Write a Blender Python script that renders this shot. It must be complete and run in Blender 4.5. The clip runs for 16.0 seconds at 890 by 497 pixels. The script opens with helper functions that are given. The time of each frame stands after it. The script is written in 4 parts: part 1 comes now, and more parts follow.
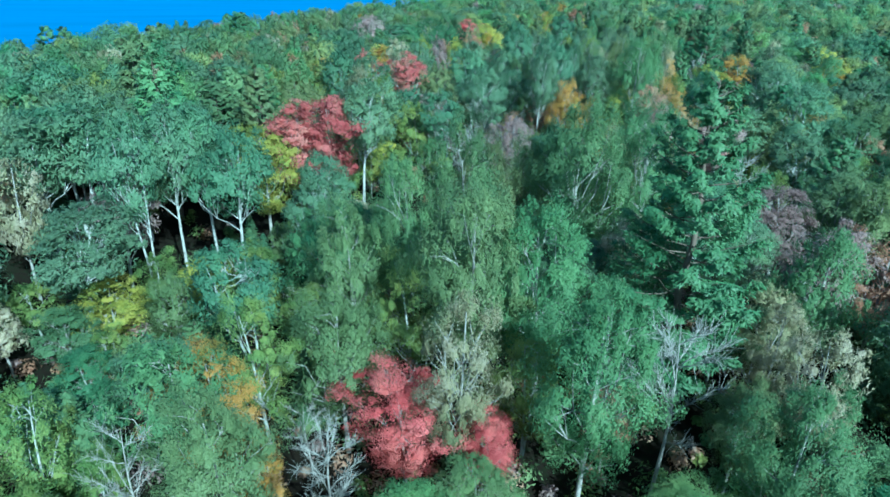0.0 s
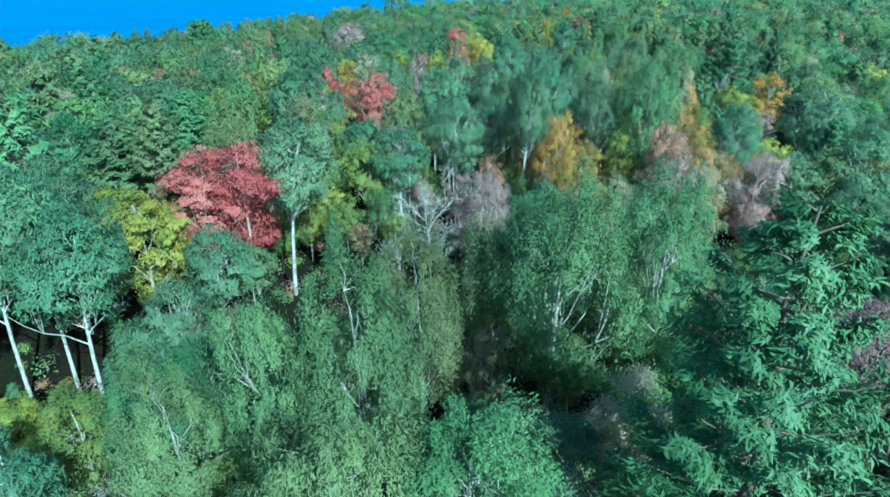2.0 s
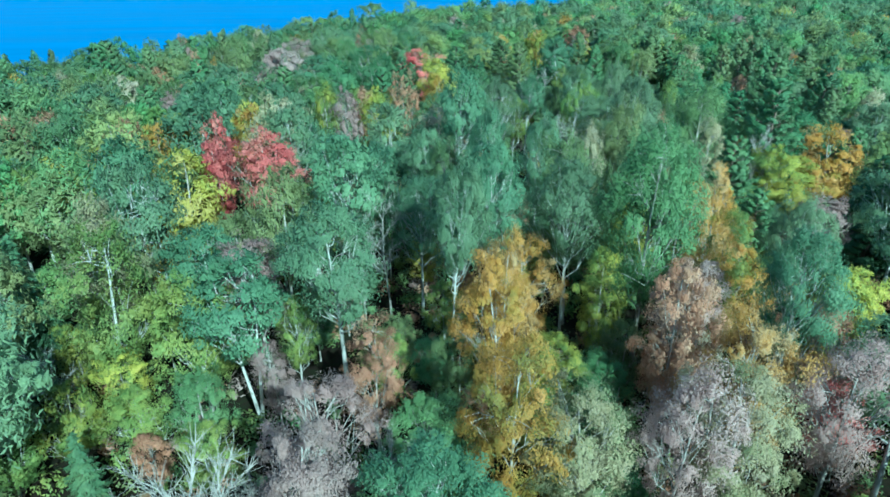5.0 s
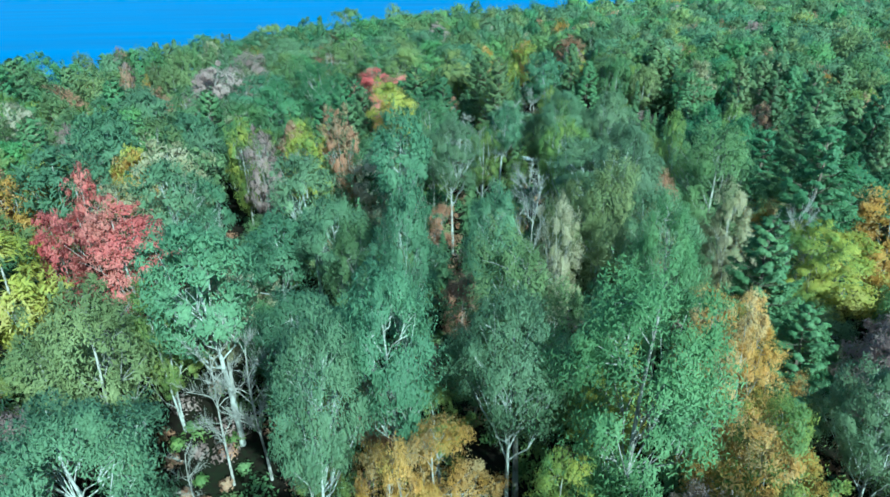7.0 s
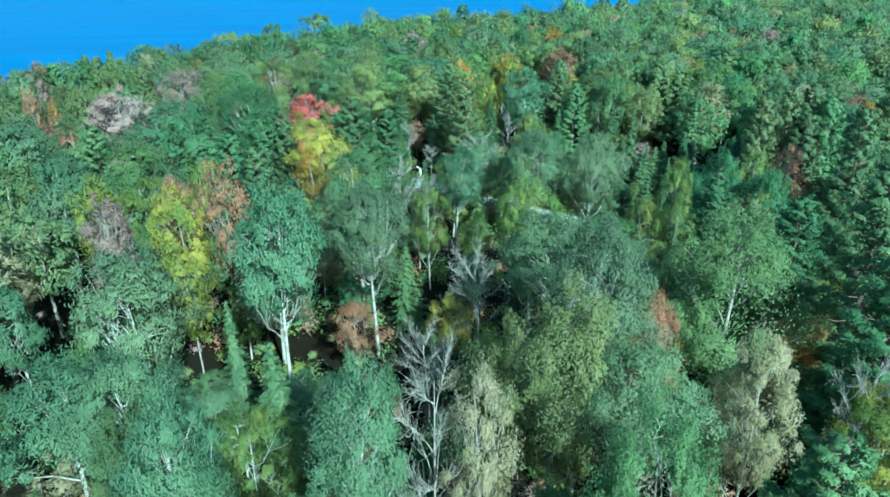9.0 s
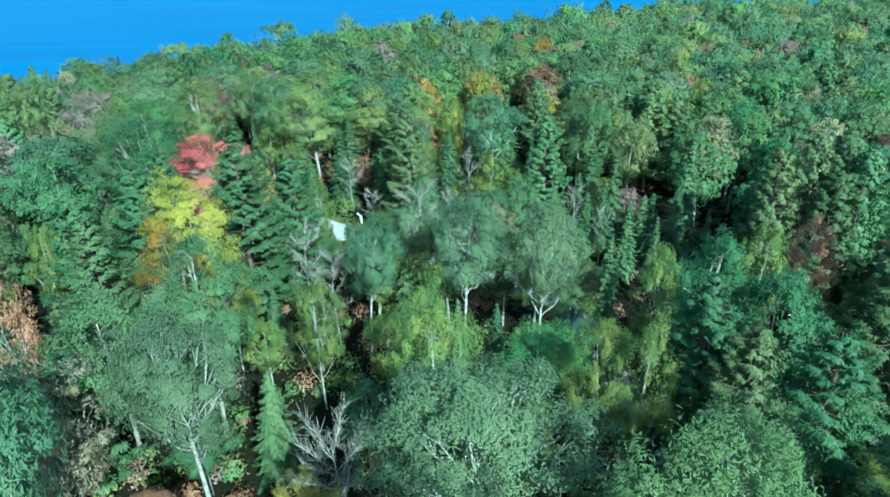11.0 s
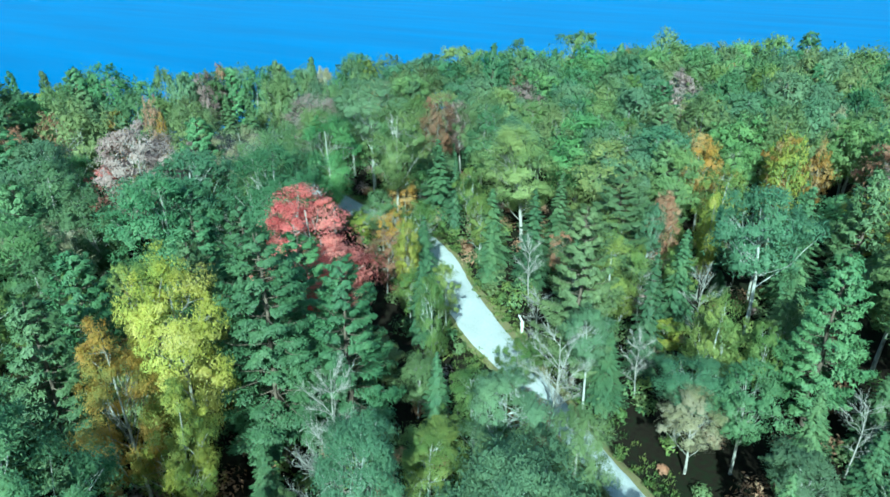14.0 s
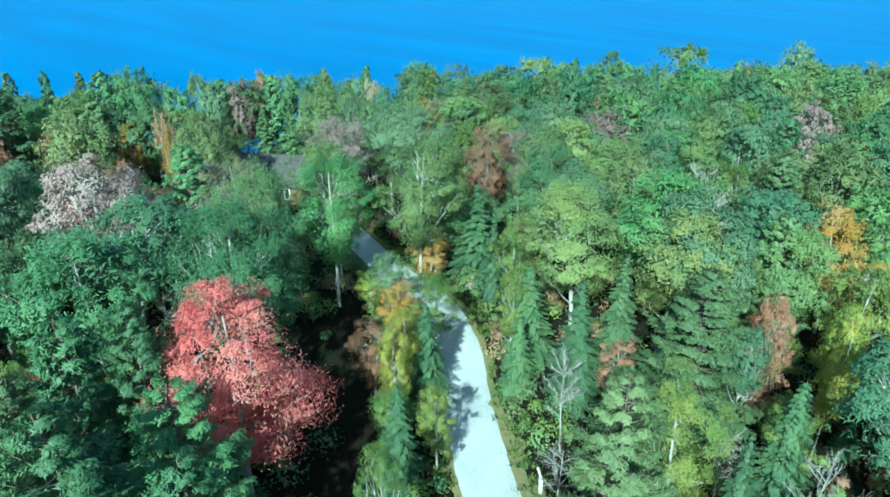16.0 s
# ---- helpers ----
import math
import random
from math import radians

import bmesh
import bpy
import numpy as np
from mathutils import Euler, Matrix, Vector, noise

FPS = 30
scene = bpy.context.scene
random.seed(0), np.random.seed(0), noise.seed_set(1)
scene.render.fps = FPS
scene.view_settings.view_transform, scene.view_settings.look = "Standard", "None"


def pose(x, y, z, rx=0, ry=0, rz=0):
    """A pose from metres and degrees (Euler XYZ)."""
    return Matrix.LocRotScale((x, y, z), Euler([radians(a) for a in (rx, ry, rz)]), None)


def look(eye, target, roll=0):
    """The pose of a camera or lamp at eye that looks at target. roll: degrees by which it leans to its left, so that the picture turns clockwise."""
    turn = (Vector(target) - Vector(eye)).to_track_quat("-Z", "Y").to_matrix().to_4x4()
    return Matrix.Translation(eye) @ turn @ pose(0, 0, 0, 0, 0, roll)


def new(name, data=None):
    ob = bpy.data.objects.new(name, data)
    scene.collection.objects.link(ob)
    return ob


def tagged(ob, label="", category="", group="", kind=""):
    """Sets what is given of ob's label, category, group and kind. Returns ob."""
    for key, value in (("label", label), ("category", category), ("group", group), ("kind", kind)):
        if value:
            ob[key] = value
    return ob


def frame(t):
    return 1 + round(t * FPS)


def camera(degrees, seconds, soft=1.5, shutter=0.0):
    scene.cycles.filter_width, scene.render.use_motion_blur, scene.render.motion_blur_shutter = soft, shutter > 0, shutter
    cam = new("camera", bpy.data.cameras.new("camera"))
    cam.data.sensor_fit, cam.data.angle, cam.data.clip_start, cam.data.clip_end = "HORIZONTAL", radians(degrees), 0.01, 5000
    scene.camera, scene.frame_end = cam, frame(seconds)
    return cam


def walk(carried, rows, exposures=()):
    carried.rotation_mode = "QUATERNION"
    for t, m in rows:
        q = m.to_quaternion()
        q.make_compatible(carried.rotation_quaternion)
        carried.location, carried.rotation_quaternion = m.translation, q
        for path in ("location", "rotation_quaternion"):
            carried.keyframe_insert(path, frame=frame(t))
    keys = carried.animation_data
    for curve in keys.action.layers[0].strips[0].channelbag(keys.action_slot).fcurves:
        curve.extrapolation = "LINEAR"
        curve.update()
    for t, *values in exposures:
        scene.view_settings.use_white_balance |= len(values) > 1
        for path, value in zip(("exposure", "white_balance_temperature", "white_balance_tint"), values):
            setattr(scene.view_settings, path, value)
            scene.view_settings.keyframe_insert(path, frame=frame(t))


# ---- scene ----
cam = camera(69.5, 16.0, soft=1.65)
METRES, EYE, TILT, LEAN, TURN = 150.0, 28.0, -25.0, 0.0, 0.0
ROWS = [
    (0.0, 0.0, 0.0, 0.0, 0.0, 0.0, -0.0),
    (0.5, 0.0078, 0.0272, 0.0126, 0.21, -0.01, -0.08),
    (1.0, 0.0156, 0.0554, 0.0257, 0.38, -0.03, -0.19),
    (1.5, 0.0233, 0.0816, 0.0375, 0.6, 0.01, -0.21),
    (2.0, 0.0324, 0.1111, 0.0507, 0.83, 0.05, -0.27),
    (2.5, 0.0412, 0.1406, 0.0642, 1.0, 0.03, -0.33),
    (3.0, 0.0491, 0.1683, 0.0781, 1.12, -0.09, -0.49),
    (5.5, 0.0978, 0.3136, 0.1481, 2.05, -0.1, -0.06),
    (6.0, 0.1071, 0.3417, 0.1614, 2.2, -0.11, -0.09),
    (6.5, 0.1156, 0.3687, 0.1735, 2.32, -0.11, -0.15),
    (7.0, 0.1244, 0.3975, 0.1866, 2.46, -0.13, -0.18),
    (7.5, 0.1332, 0.4269, 0.2002, 2.59, -0.14, -0.21),
    (8.0, 0.1422, 0.4559, 0.2133, 2.75, -0.15, -0.24),
    (8.5, 0.1511, 0.4825, 0.2255, 2.89, -0.16, -0.31),
    (9.0, 0.1608, 0.5089, 0.238, 2.99, -0.23, -0.4),
    (9.5, 0.171, 0.5349, 0.2501, 3.1, -0.25, -0.47),
    (10.0, 0.1817, 0.5603, 0.2616, 3.27, -0.24, -0.48),
    (12.5, 0.2326, 0.6898, 0.3229, 13.2, -1.05, -5.41),
    (13.0, 0.2394, 0.7166, 0.3349, 21.15, -2.0, -9.19),
    (13.5, 0.2435, 0.743, 0.347, 27.34, -3.13, -11.97),
    (14.0, 0.2435, 0.7686, 0.3584, 32.84, -4.32, -14.34),
    (14.5, 0.2395, 0.7919, 0.3693, 37.14, -5.47, -16.08),
    (15.0, 0.232, 0.8169, 0.3813, 40.11, -6.44, -17.18),
    (15.5, 0.2211, 0.8423, 0.3933, 41.6, -7.03, -17.7),
    (16.0, 0.2081, 0.8677, 0.4048, 42.34, -7.39, -18.0),
]
walk(cam, [(t, pose(0, 0, EYE, TILT, LEAN, TURN) @ pose(METRES * x, METRES * y, METRES * z, 90 + pitch, roll, yaw)) for t, x, y, z, yaw, pitch, roll in ROWS],
     exposures=[(0.0, 1.08, 4300, -28), (2.5, 1.14, 4430, -31), (6.0, 1.17, 4600, -33), (9.0, 1.18, 4770, -33), (16.0, 1.27, 4900, -34)])

# ---- daylight: a low autumn sun behind the camera, clear sky ----
SUN_YAW, SUN_UP = 29.0, 36.0
world = bpy.data.worlds.new("clear_sky")
scene.world = world
world.use_nodes = True
wn = world.node_tree
sky = wn.nodes.new("ShaderNodeTexSky")
sky.sky_type = "NISHITA"
sky.sun_disc = False
sky.sun_elevation = radians(SUN_UP)
sky.sun_rotation = radians(180 - SUN_YAW)
wn.links.new(sky.outputs["Color"], wn.nodes["Background"].inputs["Color"])
wn.nodes["Background"].inputs["Strength"].default_value = 0.085
sun_data = bpy.data.lights.new("sun", "SUN")
sun_data.energy, sun_data.angle, sun_data.color = 4.6, radians(0.5), (1.0, 0.95, 0.86)
sun = new("sun", sun_data)
light_way = Vector((-math.sin(radians(SUN_YAW)) * math.cos(radians(SUN_UP)), math.cos(radians(SUN_YAW)) * math.cos(radians(SUN_UP)), -math.sin(radians(SUN_UP))))
sun.matrix_world = look((40, -60, 90), Vector((40, -60, 90)) + light_way)


# ---- materials ----
def material(name):
    m = bpy.data.materials.new(name)
    m.use_nodes = True
    t = m.node_tree
    return m, t, t.nodes["Principled BSDF"], lambda kind: t.nodes.new("ShaderNode" + kind), t.links.new


def ramp(node, stops):
    e = node.color_ramp.elements
    while len(e) < len(stops):
        e.new(0.5)
    for s, (at, c) in zip(e, stops):
        s.position, s.color = at, (*c, 1)


def leaf_material(name, colours, rough=0.6, through_light=0.48, sway=0.0):
    """Foliage: a spread of colours leaf by leaf and tree by tree, with light passing through the blades."""
    m, t, b, node, link = material(name)
    geo, info, tint = node("NewGeometry"), node("ObjectInfo"), node("Attribute")
    tint.attribute_name = "tint"
    whole = node("Math")
    link(info.outputs["Random"], whole.inputs[0])
    link(tint.outputs["Fac"], whole.inputs[1])
    part_of = node("Math")
    part_of.operation = "FRACT"
    link(whole.outputs[0], part_of.inputs[0])
    mix = node("Mix")
    mix.inputs["Factor"].default_value = 0.62
    link(geo.outputs["Random Per Island"], mix.inputs["A"])
    link(part_of.outputs[0], mix.inputs["B"])
    place, drift, spread, sum_up = node("TexCoord"), node("TexNoise"), node("MapRange"), node("Math")
    link(place.outputs["Object"], drift.inputs["Vector"])
    drift.inputs["Scale"].default_value, drift.inputs["Detail"].default_value = 0.45, 2.0
    spread.inputs["From Min"].default_value, spread.inputs["From Max"].default_value = 0.3, 0.7
    spread.inputs["To Min"].default_value, spread.inputs["To Max"].default_value = -0.42, 0.42
    link(drift.outputs["Fac"], spread.inputs["Value"])
    link(mix.outputs["Result"], sum_up.inputs[0])
    link(spread.outputs["Result"], sum_up.inputs[1])
    sum_up.use_clamp = True
    r = node("ValToRGB")
    ramp(r, [(i / (len(colours) - 1), c) for i, c in enumerate(colours)])
    link(sum_up.outputs[0], r.inputs["Fac"])
    hsv = node("HueSaturation")
    v = node("MapRange")
    v.inputs["To Min"].default_value, v.inputs["To Max"].default_value = 0.93, 1.07
    link(geo.outputs["Random Per Island"], v.inputs["Value"])
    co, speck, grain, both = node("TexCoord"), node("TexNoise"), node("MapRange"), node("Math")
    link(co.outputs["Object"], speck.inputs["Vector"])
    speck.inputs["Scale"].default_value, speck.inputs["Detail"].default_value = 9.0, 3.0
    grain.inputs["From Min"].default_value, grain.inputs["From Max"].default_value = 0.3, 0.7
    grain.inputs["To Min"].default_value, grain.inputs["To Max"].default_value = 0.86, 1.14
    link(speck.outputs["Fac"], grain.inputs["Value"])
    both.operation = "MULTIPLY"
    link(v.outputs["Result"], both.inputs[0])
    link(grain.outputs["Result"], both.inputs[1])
    own, own_part, own_value, all_three = node("Math"), node("Math"), node("MapRange"), node("Math")
    own.operation, own_part.operation, all_three.operation = "MULTIPLY", "FRACT", "MULTIPLY"
    own.inputs[1].default_value = 13.7
    link(part_of.outputs[0], own.inputs[0])
    link(own.outputs[0], own_part.inputs[0])
    link(own_part.outputs[0], own_value.inputs["Value"])
    own_value.inputs["To Min"].default_value, own_value.inputs["To Max"].default_value = 0.84, 1.16
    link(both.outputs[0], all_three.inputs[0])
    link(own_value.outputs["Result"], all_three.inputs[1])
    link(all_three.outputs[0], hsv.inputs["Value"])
    many, frac, hue = node("Math"), node("Math"), node("MapRange")
    many.operation, frac.operation = "MULTIPLY", "FRACT"
    many.inputs[1].default_value = 7.31
    link(part_of.outputs[0], many.inputs[0])
    link(many.outputs[0], frac.inputs[0])
    link(frac.outputs[0], hue.inputs["Value"])
    hue.inputs["To Min"].default_value, hue.inputs["To Max"].default_value = 0.5 - 0.6 * sway, 0.5 + 0.5 * sway
    link(hue.outputs["Result"], hsv.inputs["Hue"])
    link(r.outputs["Color"], hsv.inputs["Color"])
    link(hsv.outputs["Color"], b.inputs["Base Color"])
    b.inputs["Roughness"].default_value = rough
    b.inputs["Specular IOR Level"].default_value = 0.35
    tr, add = node("BsdfTranslucent"), node("MixShader")
    link(hsv.outputs["Color"], tr.inputs["Color"])
    add.inputs["Fac"].default_value = through_light
    link(b.outputs[0], add.inputs[1])
    link(tr.outputs[0], add.inputs[2])
    link(add.outputs[0], t.nodes["Material Output"].inputs["Surface"])
    return m


def bark_material(name, light, dark, bands):
    m, t, b, node, link = material(name)
    co, mp, nz, r = node("TexCoord"), node("Mapping"), node("TexNoise"), node("ValToRGB")
    mp.inputs["Scale"].default_value = (2.0, 2.0, bands)
    link(co.outputs["Object"], mp.inputs["Vector"])
    link(mp.outputs[0], nz.inputs["Vector"])
    nz.inputs["Scale"].default_value, nz.inputs["Detail"].default_value = 2.0, 6.0
    ramp(r, [(0.36, dark), (0.5, light), (1.0, light)])
    link(nz.outputs["Fac"], r.inputs["Fac"])
    link(r.outputs["Color"], b.inputs["Base Color"])
    b.inputs["Roughness"].default_value = 0.85
    bump = node("Bump")
    bump.inputs["Strength"].default_value = 0.5
    link(nz.outputs["Fac"], bump.inputs["Height"])
    link(bump.outputs[0], b.inputs["Normal"])
    return m


def ground_material(name, stops, scale, fine, rough=0.95, bump_by=0.6):
    m, t, b, node, link = material(name)
    co, big, small, mix, r = node("TexCoord"), node("TexNoise"), node("TexNoise"), node("Mix"), node("ValToRGB")
    for n, s in ((big, scale), (small, fine)):
        link(co.outputs["Object"], n.inputs["Vector"])
        n.inputs["Scale"].default_value, n.inputs["Detail"].default_value = s, 8.0
    mix.inputs["Factor"].default_value = 0.55
    link(big.outputs["Fac"], mix.inputs["A"])
    link(small.outputs["Fac"], mix.inputs["B"])
    ramp(r, stops)
    link(mix.outputs["Result"], r.inputs["Fac"])
    link(r.outputs["Color"], b.inputs["Base Color"])
    b.inputs["Roughness"].default_value = rough
    b.inputs["Specular IOR Level"].default_value = 0.08
    bump = node("Bump")
    bump.inputs["Strength"].default_value, bump.inputs["Distance"].default_value = bump_by, 0.05
    link(small.outputs["Fac"], bump.inputs["Height"])
    link(bump.outputs[0], b.inputs["Normal"])
    return m


def plain_material(name, colour, rough=0.7, grain=12.0):
    dark = tuple(0.75 * c for c in colour)
    return ground_material(name, [(0.3, dark), (0.6, colour)], grain * 0.2, grain, rough, 0.2)


LEAVES = {
    "aspen": leaf_material("aspen_leaves", [(0.135, 0.212, 0.127), (0.175, 0.265, 0.153), (0.215, 0.307, 0.173)], sway=0.06),
    "poplar": leaf_material("poplar_leaves", [(0.150, 0.217, 0.099), (0.200, 0.276, 0.123), (0.260, 0.329, 0.148)], sway=0.08),
    "ash": leaf_material("ash_leaves", [(0.118, 0.200, 0.095), (0.150, 0.246, 0.123), (0.205, 0.300, 0.146)], sway=0.09),
    "basswood": leaf_material("basswood_leaves", [(0.160, 0.262, 0.111), (0.230, 0.330, 0.132), (0.310, 0.392, 0.154)], sway=0.08),
    "lime": leaf_material("yellow_green_leaves", [(0.150, 0.232, 0.076), (0.220, 0.288, 0.091), (0.325, 0.350, 0.103)]),
    "pine": leaf_material("pine_needles", [(0.085, 0.150, 0.072), (0.122, 0.198, 0.089), (0.175, 0.252, 0.111)], 0.55, 0.34, sway=0.07),
    "spruce": leaf_material("spruce_needles", [(0.079, 0.145, 0.079), (0.118, 0.190, 0.092), (0.175, 0.245, 0.113)], 0.55, 0.34),
    "red": leaf_material("red_maple_leaves", [(0.36, 0.06, 0.07), (0.54, 0.14, 0.145), (0.60, 0.20, 0.19), (0.62, 0.28, 0.24)]),
    "orange": leaf_material("orange_maple_leaves", [(0.28, 0.26, 0.07), (0.44, 0.27, 0.06), (0.51, 0.30, 0.09), (0.49, 0.37, 0.20)]),
    "yellow": leaf_material("yellow_maple_leaves", [(0.19, 0.27, 0.085), (0.32, 0.35, 0.085), (0.46, 0.43, 0.085), (0.50, 0.43, 0.14)]),
    "cream": leaf_material("cream_leaves", [(0.24, 0.28, 0.15), (0.36, 0.33, 0.19), (0.42, 0.38, 0.26), (0.48, 0.42, 0.33)]),
    "mauve": leaf_material("mauve_leaves", [(0.29, 0.20, 0.19), (0.38, 0.27, 0.26), (0.45, 0.35, 0.33)]),
    "rust": leaf_material("rust_leaves", [(0.28, 0.20, 0.12), (0.38, 0.20, 0.13), (0.48, 0.27, 0.18), (0.48, 0.33, 0.23)]),
}
BARK_WHITE = bark_material("white_bark", (0.41, 0.41, 0.395), (0.20, 0.19, 0.175), 1.2)
BARK_GREY = bark_material("grey_bark", (0.36, 0.34, 0.32), (0.15, 0.14, 0.13), 0.8)
BARK_BROWN = bark_material("brown_bark", (0.13, 0.10, 0.08), (0.05, 0.04, 0.03), 0.5)
# floor colours go near black to stand in for shade between the crowns
SHADED_LITTER = ground_material("shaded_leaf_litter", [(0.3, (0.007, 0.006, 0.005)), (0.48, (0.014, 0.011, 0.008)), (0.6, (0.012, 0.016, 0.008)), (0.75, (0.028, 0.02, 0.012))], 0.15, 2.5)
GRAVEL = ground_material("pale_gravel", [(0.3, (0.32, 0.325, 0.335)), (0.55, (0.43, 0.435, 0.45)), (0.75, (0.51, 0.515, 0.53))], 0.35, 9.0)
VERGE = ground_material("dry_verge", [(0.3, (0.11, 0.10, 0.05)), (0.5, (0.19, 0.165, 0.085)), (0.7, (0.13, 0.16, 0.06))], 0.6, 5.0)

WATER, wt, wb, wnode, wlink = material("lake_water")
wb.inputs["Base Color"].default_value = (0.012, 0.13, 0.36, 1)
wb.inputs["Roughness"].default_value = 0.5
wb.inputs["Specular IOR Level"].default_value = 0.08
wco, wmap, wnz, wr, wbump = wnode("TexCoord"), wnode("Mapping"), wnode("TexNoise"), wnode("ValToRGB"), wnode("Bump")
wmap.inputs["Rotation"].default_value, wmap.inputs["Scale"].default_value = (0, 0, radians(-45)), (0.012, 0.06, 1)
wlink(wco.outputs["Object"], wmap.inputs["Vector"])
wlink(wmap.outputs[0], wnz.inputs["Vector"])
wnz.inputs["Scale"].default_value, wnz.inputs["Detail"].default_value = 1.0, 7.0
ramp(wr, [(0.3, (0.021, 0.101, 0.285)), (0.7, (0.029, 0.134, 0.36))])
wlink(wnz.outputs["Fac"], wr.inputs["Fac"])
wlink(wr.outputs["Color"], wb.inputs["Base Color"])
wbump.inputs["Strength"].default_value, wbump.inputs["Distance"].default_value = 0.3, 1.0
wlink(wnz.outputs["Fac"], wbump.inputs["Height"])
wlink(wbump.outputs[0], wb.inputs["Normal"])


# ---- mesh helpers ----
def mesh_of(name, verts, faces, mat, smooth=False, tint=None, normals=None):
    """A mesh from an (n, 3) array of vertices and an (m, 3 or 4) array of faces."""
    verts, faces = np.asarray(verts, np.float32), np.asarray(faces, np.int32)
    me = bpy.data.meshes.new(name)
    k = faces.shape[1]
    me.vertices.add(len(verts))
    me.vertices.foreach_set("co", verts.ravel())
    me.loops.add(faces.size)
    me.loops.foreach_set("vertex_index", faces.ravel())
    me.polygons.add(len(faces))
    me.polygons.foreach_set("loop_start", np.arange(0, faces.size, k, dtype=np.int32))
    if smooth:
        me.polygons.foreach_set("use_smooth", np.ones(len(faces), bool))
    if tint is not None:
        me.attributes.new("tint", "FLOAT", "POINT").data.foreach_set("value", np.asarray(tint, np.float32))
    me.update(calc_edges=True)
    me.materials.append(mat)
    if normals is not None:
        me.normals_split_custom_set_from_vertices(np.asarray(normals, np.float32))
    return me


def part(name, bm, mat, parent, label=""):
    """Links a bmesh, or a ready mesh, as one mesh object under a thing."""
    if isinstance(bm, bpy.types.Mesh):
        me = bm
    else:
        me = bpy.data.meshes.new(name)
        bm.to_mesh(me)
        bm.free()
        me.materials.append(mat)
    ob = new(name, me)
    ob.parent = parent
    return tagged(ob, label)


def box(bm, lo, hi, m=None):
    vs = bmesh.ops.create_cube(bm, size=1)["verts"]
    lo, hi = Vector(lo), Vector(hi)
    for v in vs:
        v.co = Vector([lo[i] + (v.co[i] + 0.5) * (hi[i] - lo[i]) for i in range(3)])
    if m is not None:
        bmesh.ops.transform(bm, matrix=m, verts=vs)
    return vs


def unit(v):
    return v / (np.linalg.norm(v, axis=-1, keepdims=True) + 1e-9)


class Wood:
    """Collects tapered tubes as quads."""

    def __init__(self):
        self.v, self.f, self.n = [], [], 0

    def tube(self, pts, r0, r1, sides):
        pts = np.asarray(pts, float)
        k = len(pts)
        way = unit(np.gradient(pts, axis=0))
        side = unit(np.cross(way, (0.31, 0.87, 0.13)))
        up = np.cross(way, side)
        a = np.arange(sides) * 2 * np.pi / sides
        r = np.linspace(r0, r1, k)[:, None, None]
        ring = pts[:, None] + r * (np.cos(a)[None, :, None] * side[:, None] + np.sin(a)[None, :, None] * up[:, None])
        i, j = np.meshgrid(np.arange(k - 1), np.arange(sides), indexing="ij")
        q = self.n + np.stack([i * sides + j, i * sides + (j + 1) % sides, (i + 1) * sides + (j + 1) % sides, (i + 1) * sides + j], -1)
        self.v.append(ring.reshape(-1, 3))
        self.f.append(q.reshape(-1, 4))
        self.n += k * sides

    def arrays(self):
        if not self.v:
            return np.zeros((0, 3)), np.zeros((0, 4), int)
        return np.concatenate(self.v), np.concatenate(self.f)


def blades(rng, at, face, length, width, along=None, outward=None, soft=0.68):
    """Leaf blades: pointed quads at the places given, facing about the ways given; outward rounds their shading over the mass of leaves."""
    n = len(at)
    face = unit(face)
    if outward is None:
        outward = face
    outward = unit(outward)
    if along is None:
        along = rng.normal(size=(n, 3))
    along = unit(along - (along * face).sum(1, keepdims=True) * face)
    face = np.where((face * outward).sum(1, keepdims=True) < 0, -face, face)
    across = np.cross(face, along)
    s = rng.uniform(0.7, 1.3, (n, 1))
    L, W = length * s, width * s
    skew = rng.uniform(-0.5, 0.5, (n, 1))
    v = np.stack([at - along * L + across * W * skew, at + across * W + along * L * skew, at + along * L - across * W], 1)
    shade = unit(face * (1 - soft) + outward * soft)
    return v.reshape(-1, 3), np.arange(3 * n).reshape(n, 3)[:, ::-1], np.repeat(shade, 3, axis=0)


def curve_path(rng, a, b, sag, k=4, wob=0.0):
    s = np.linspace(0, 1, k)[:, None]
    p = a + (b - a) * s
    p[:, 2] += sag * np.sin(np.pi * s[:, 0]) + 0
    p[1:-1] += rng.normal(size=(k - 2, 3)) * wob
    return p


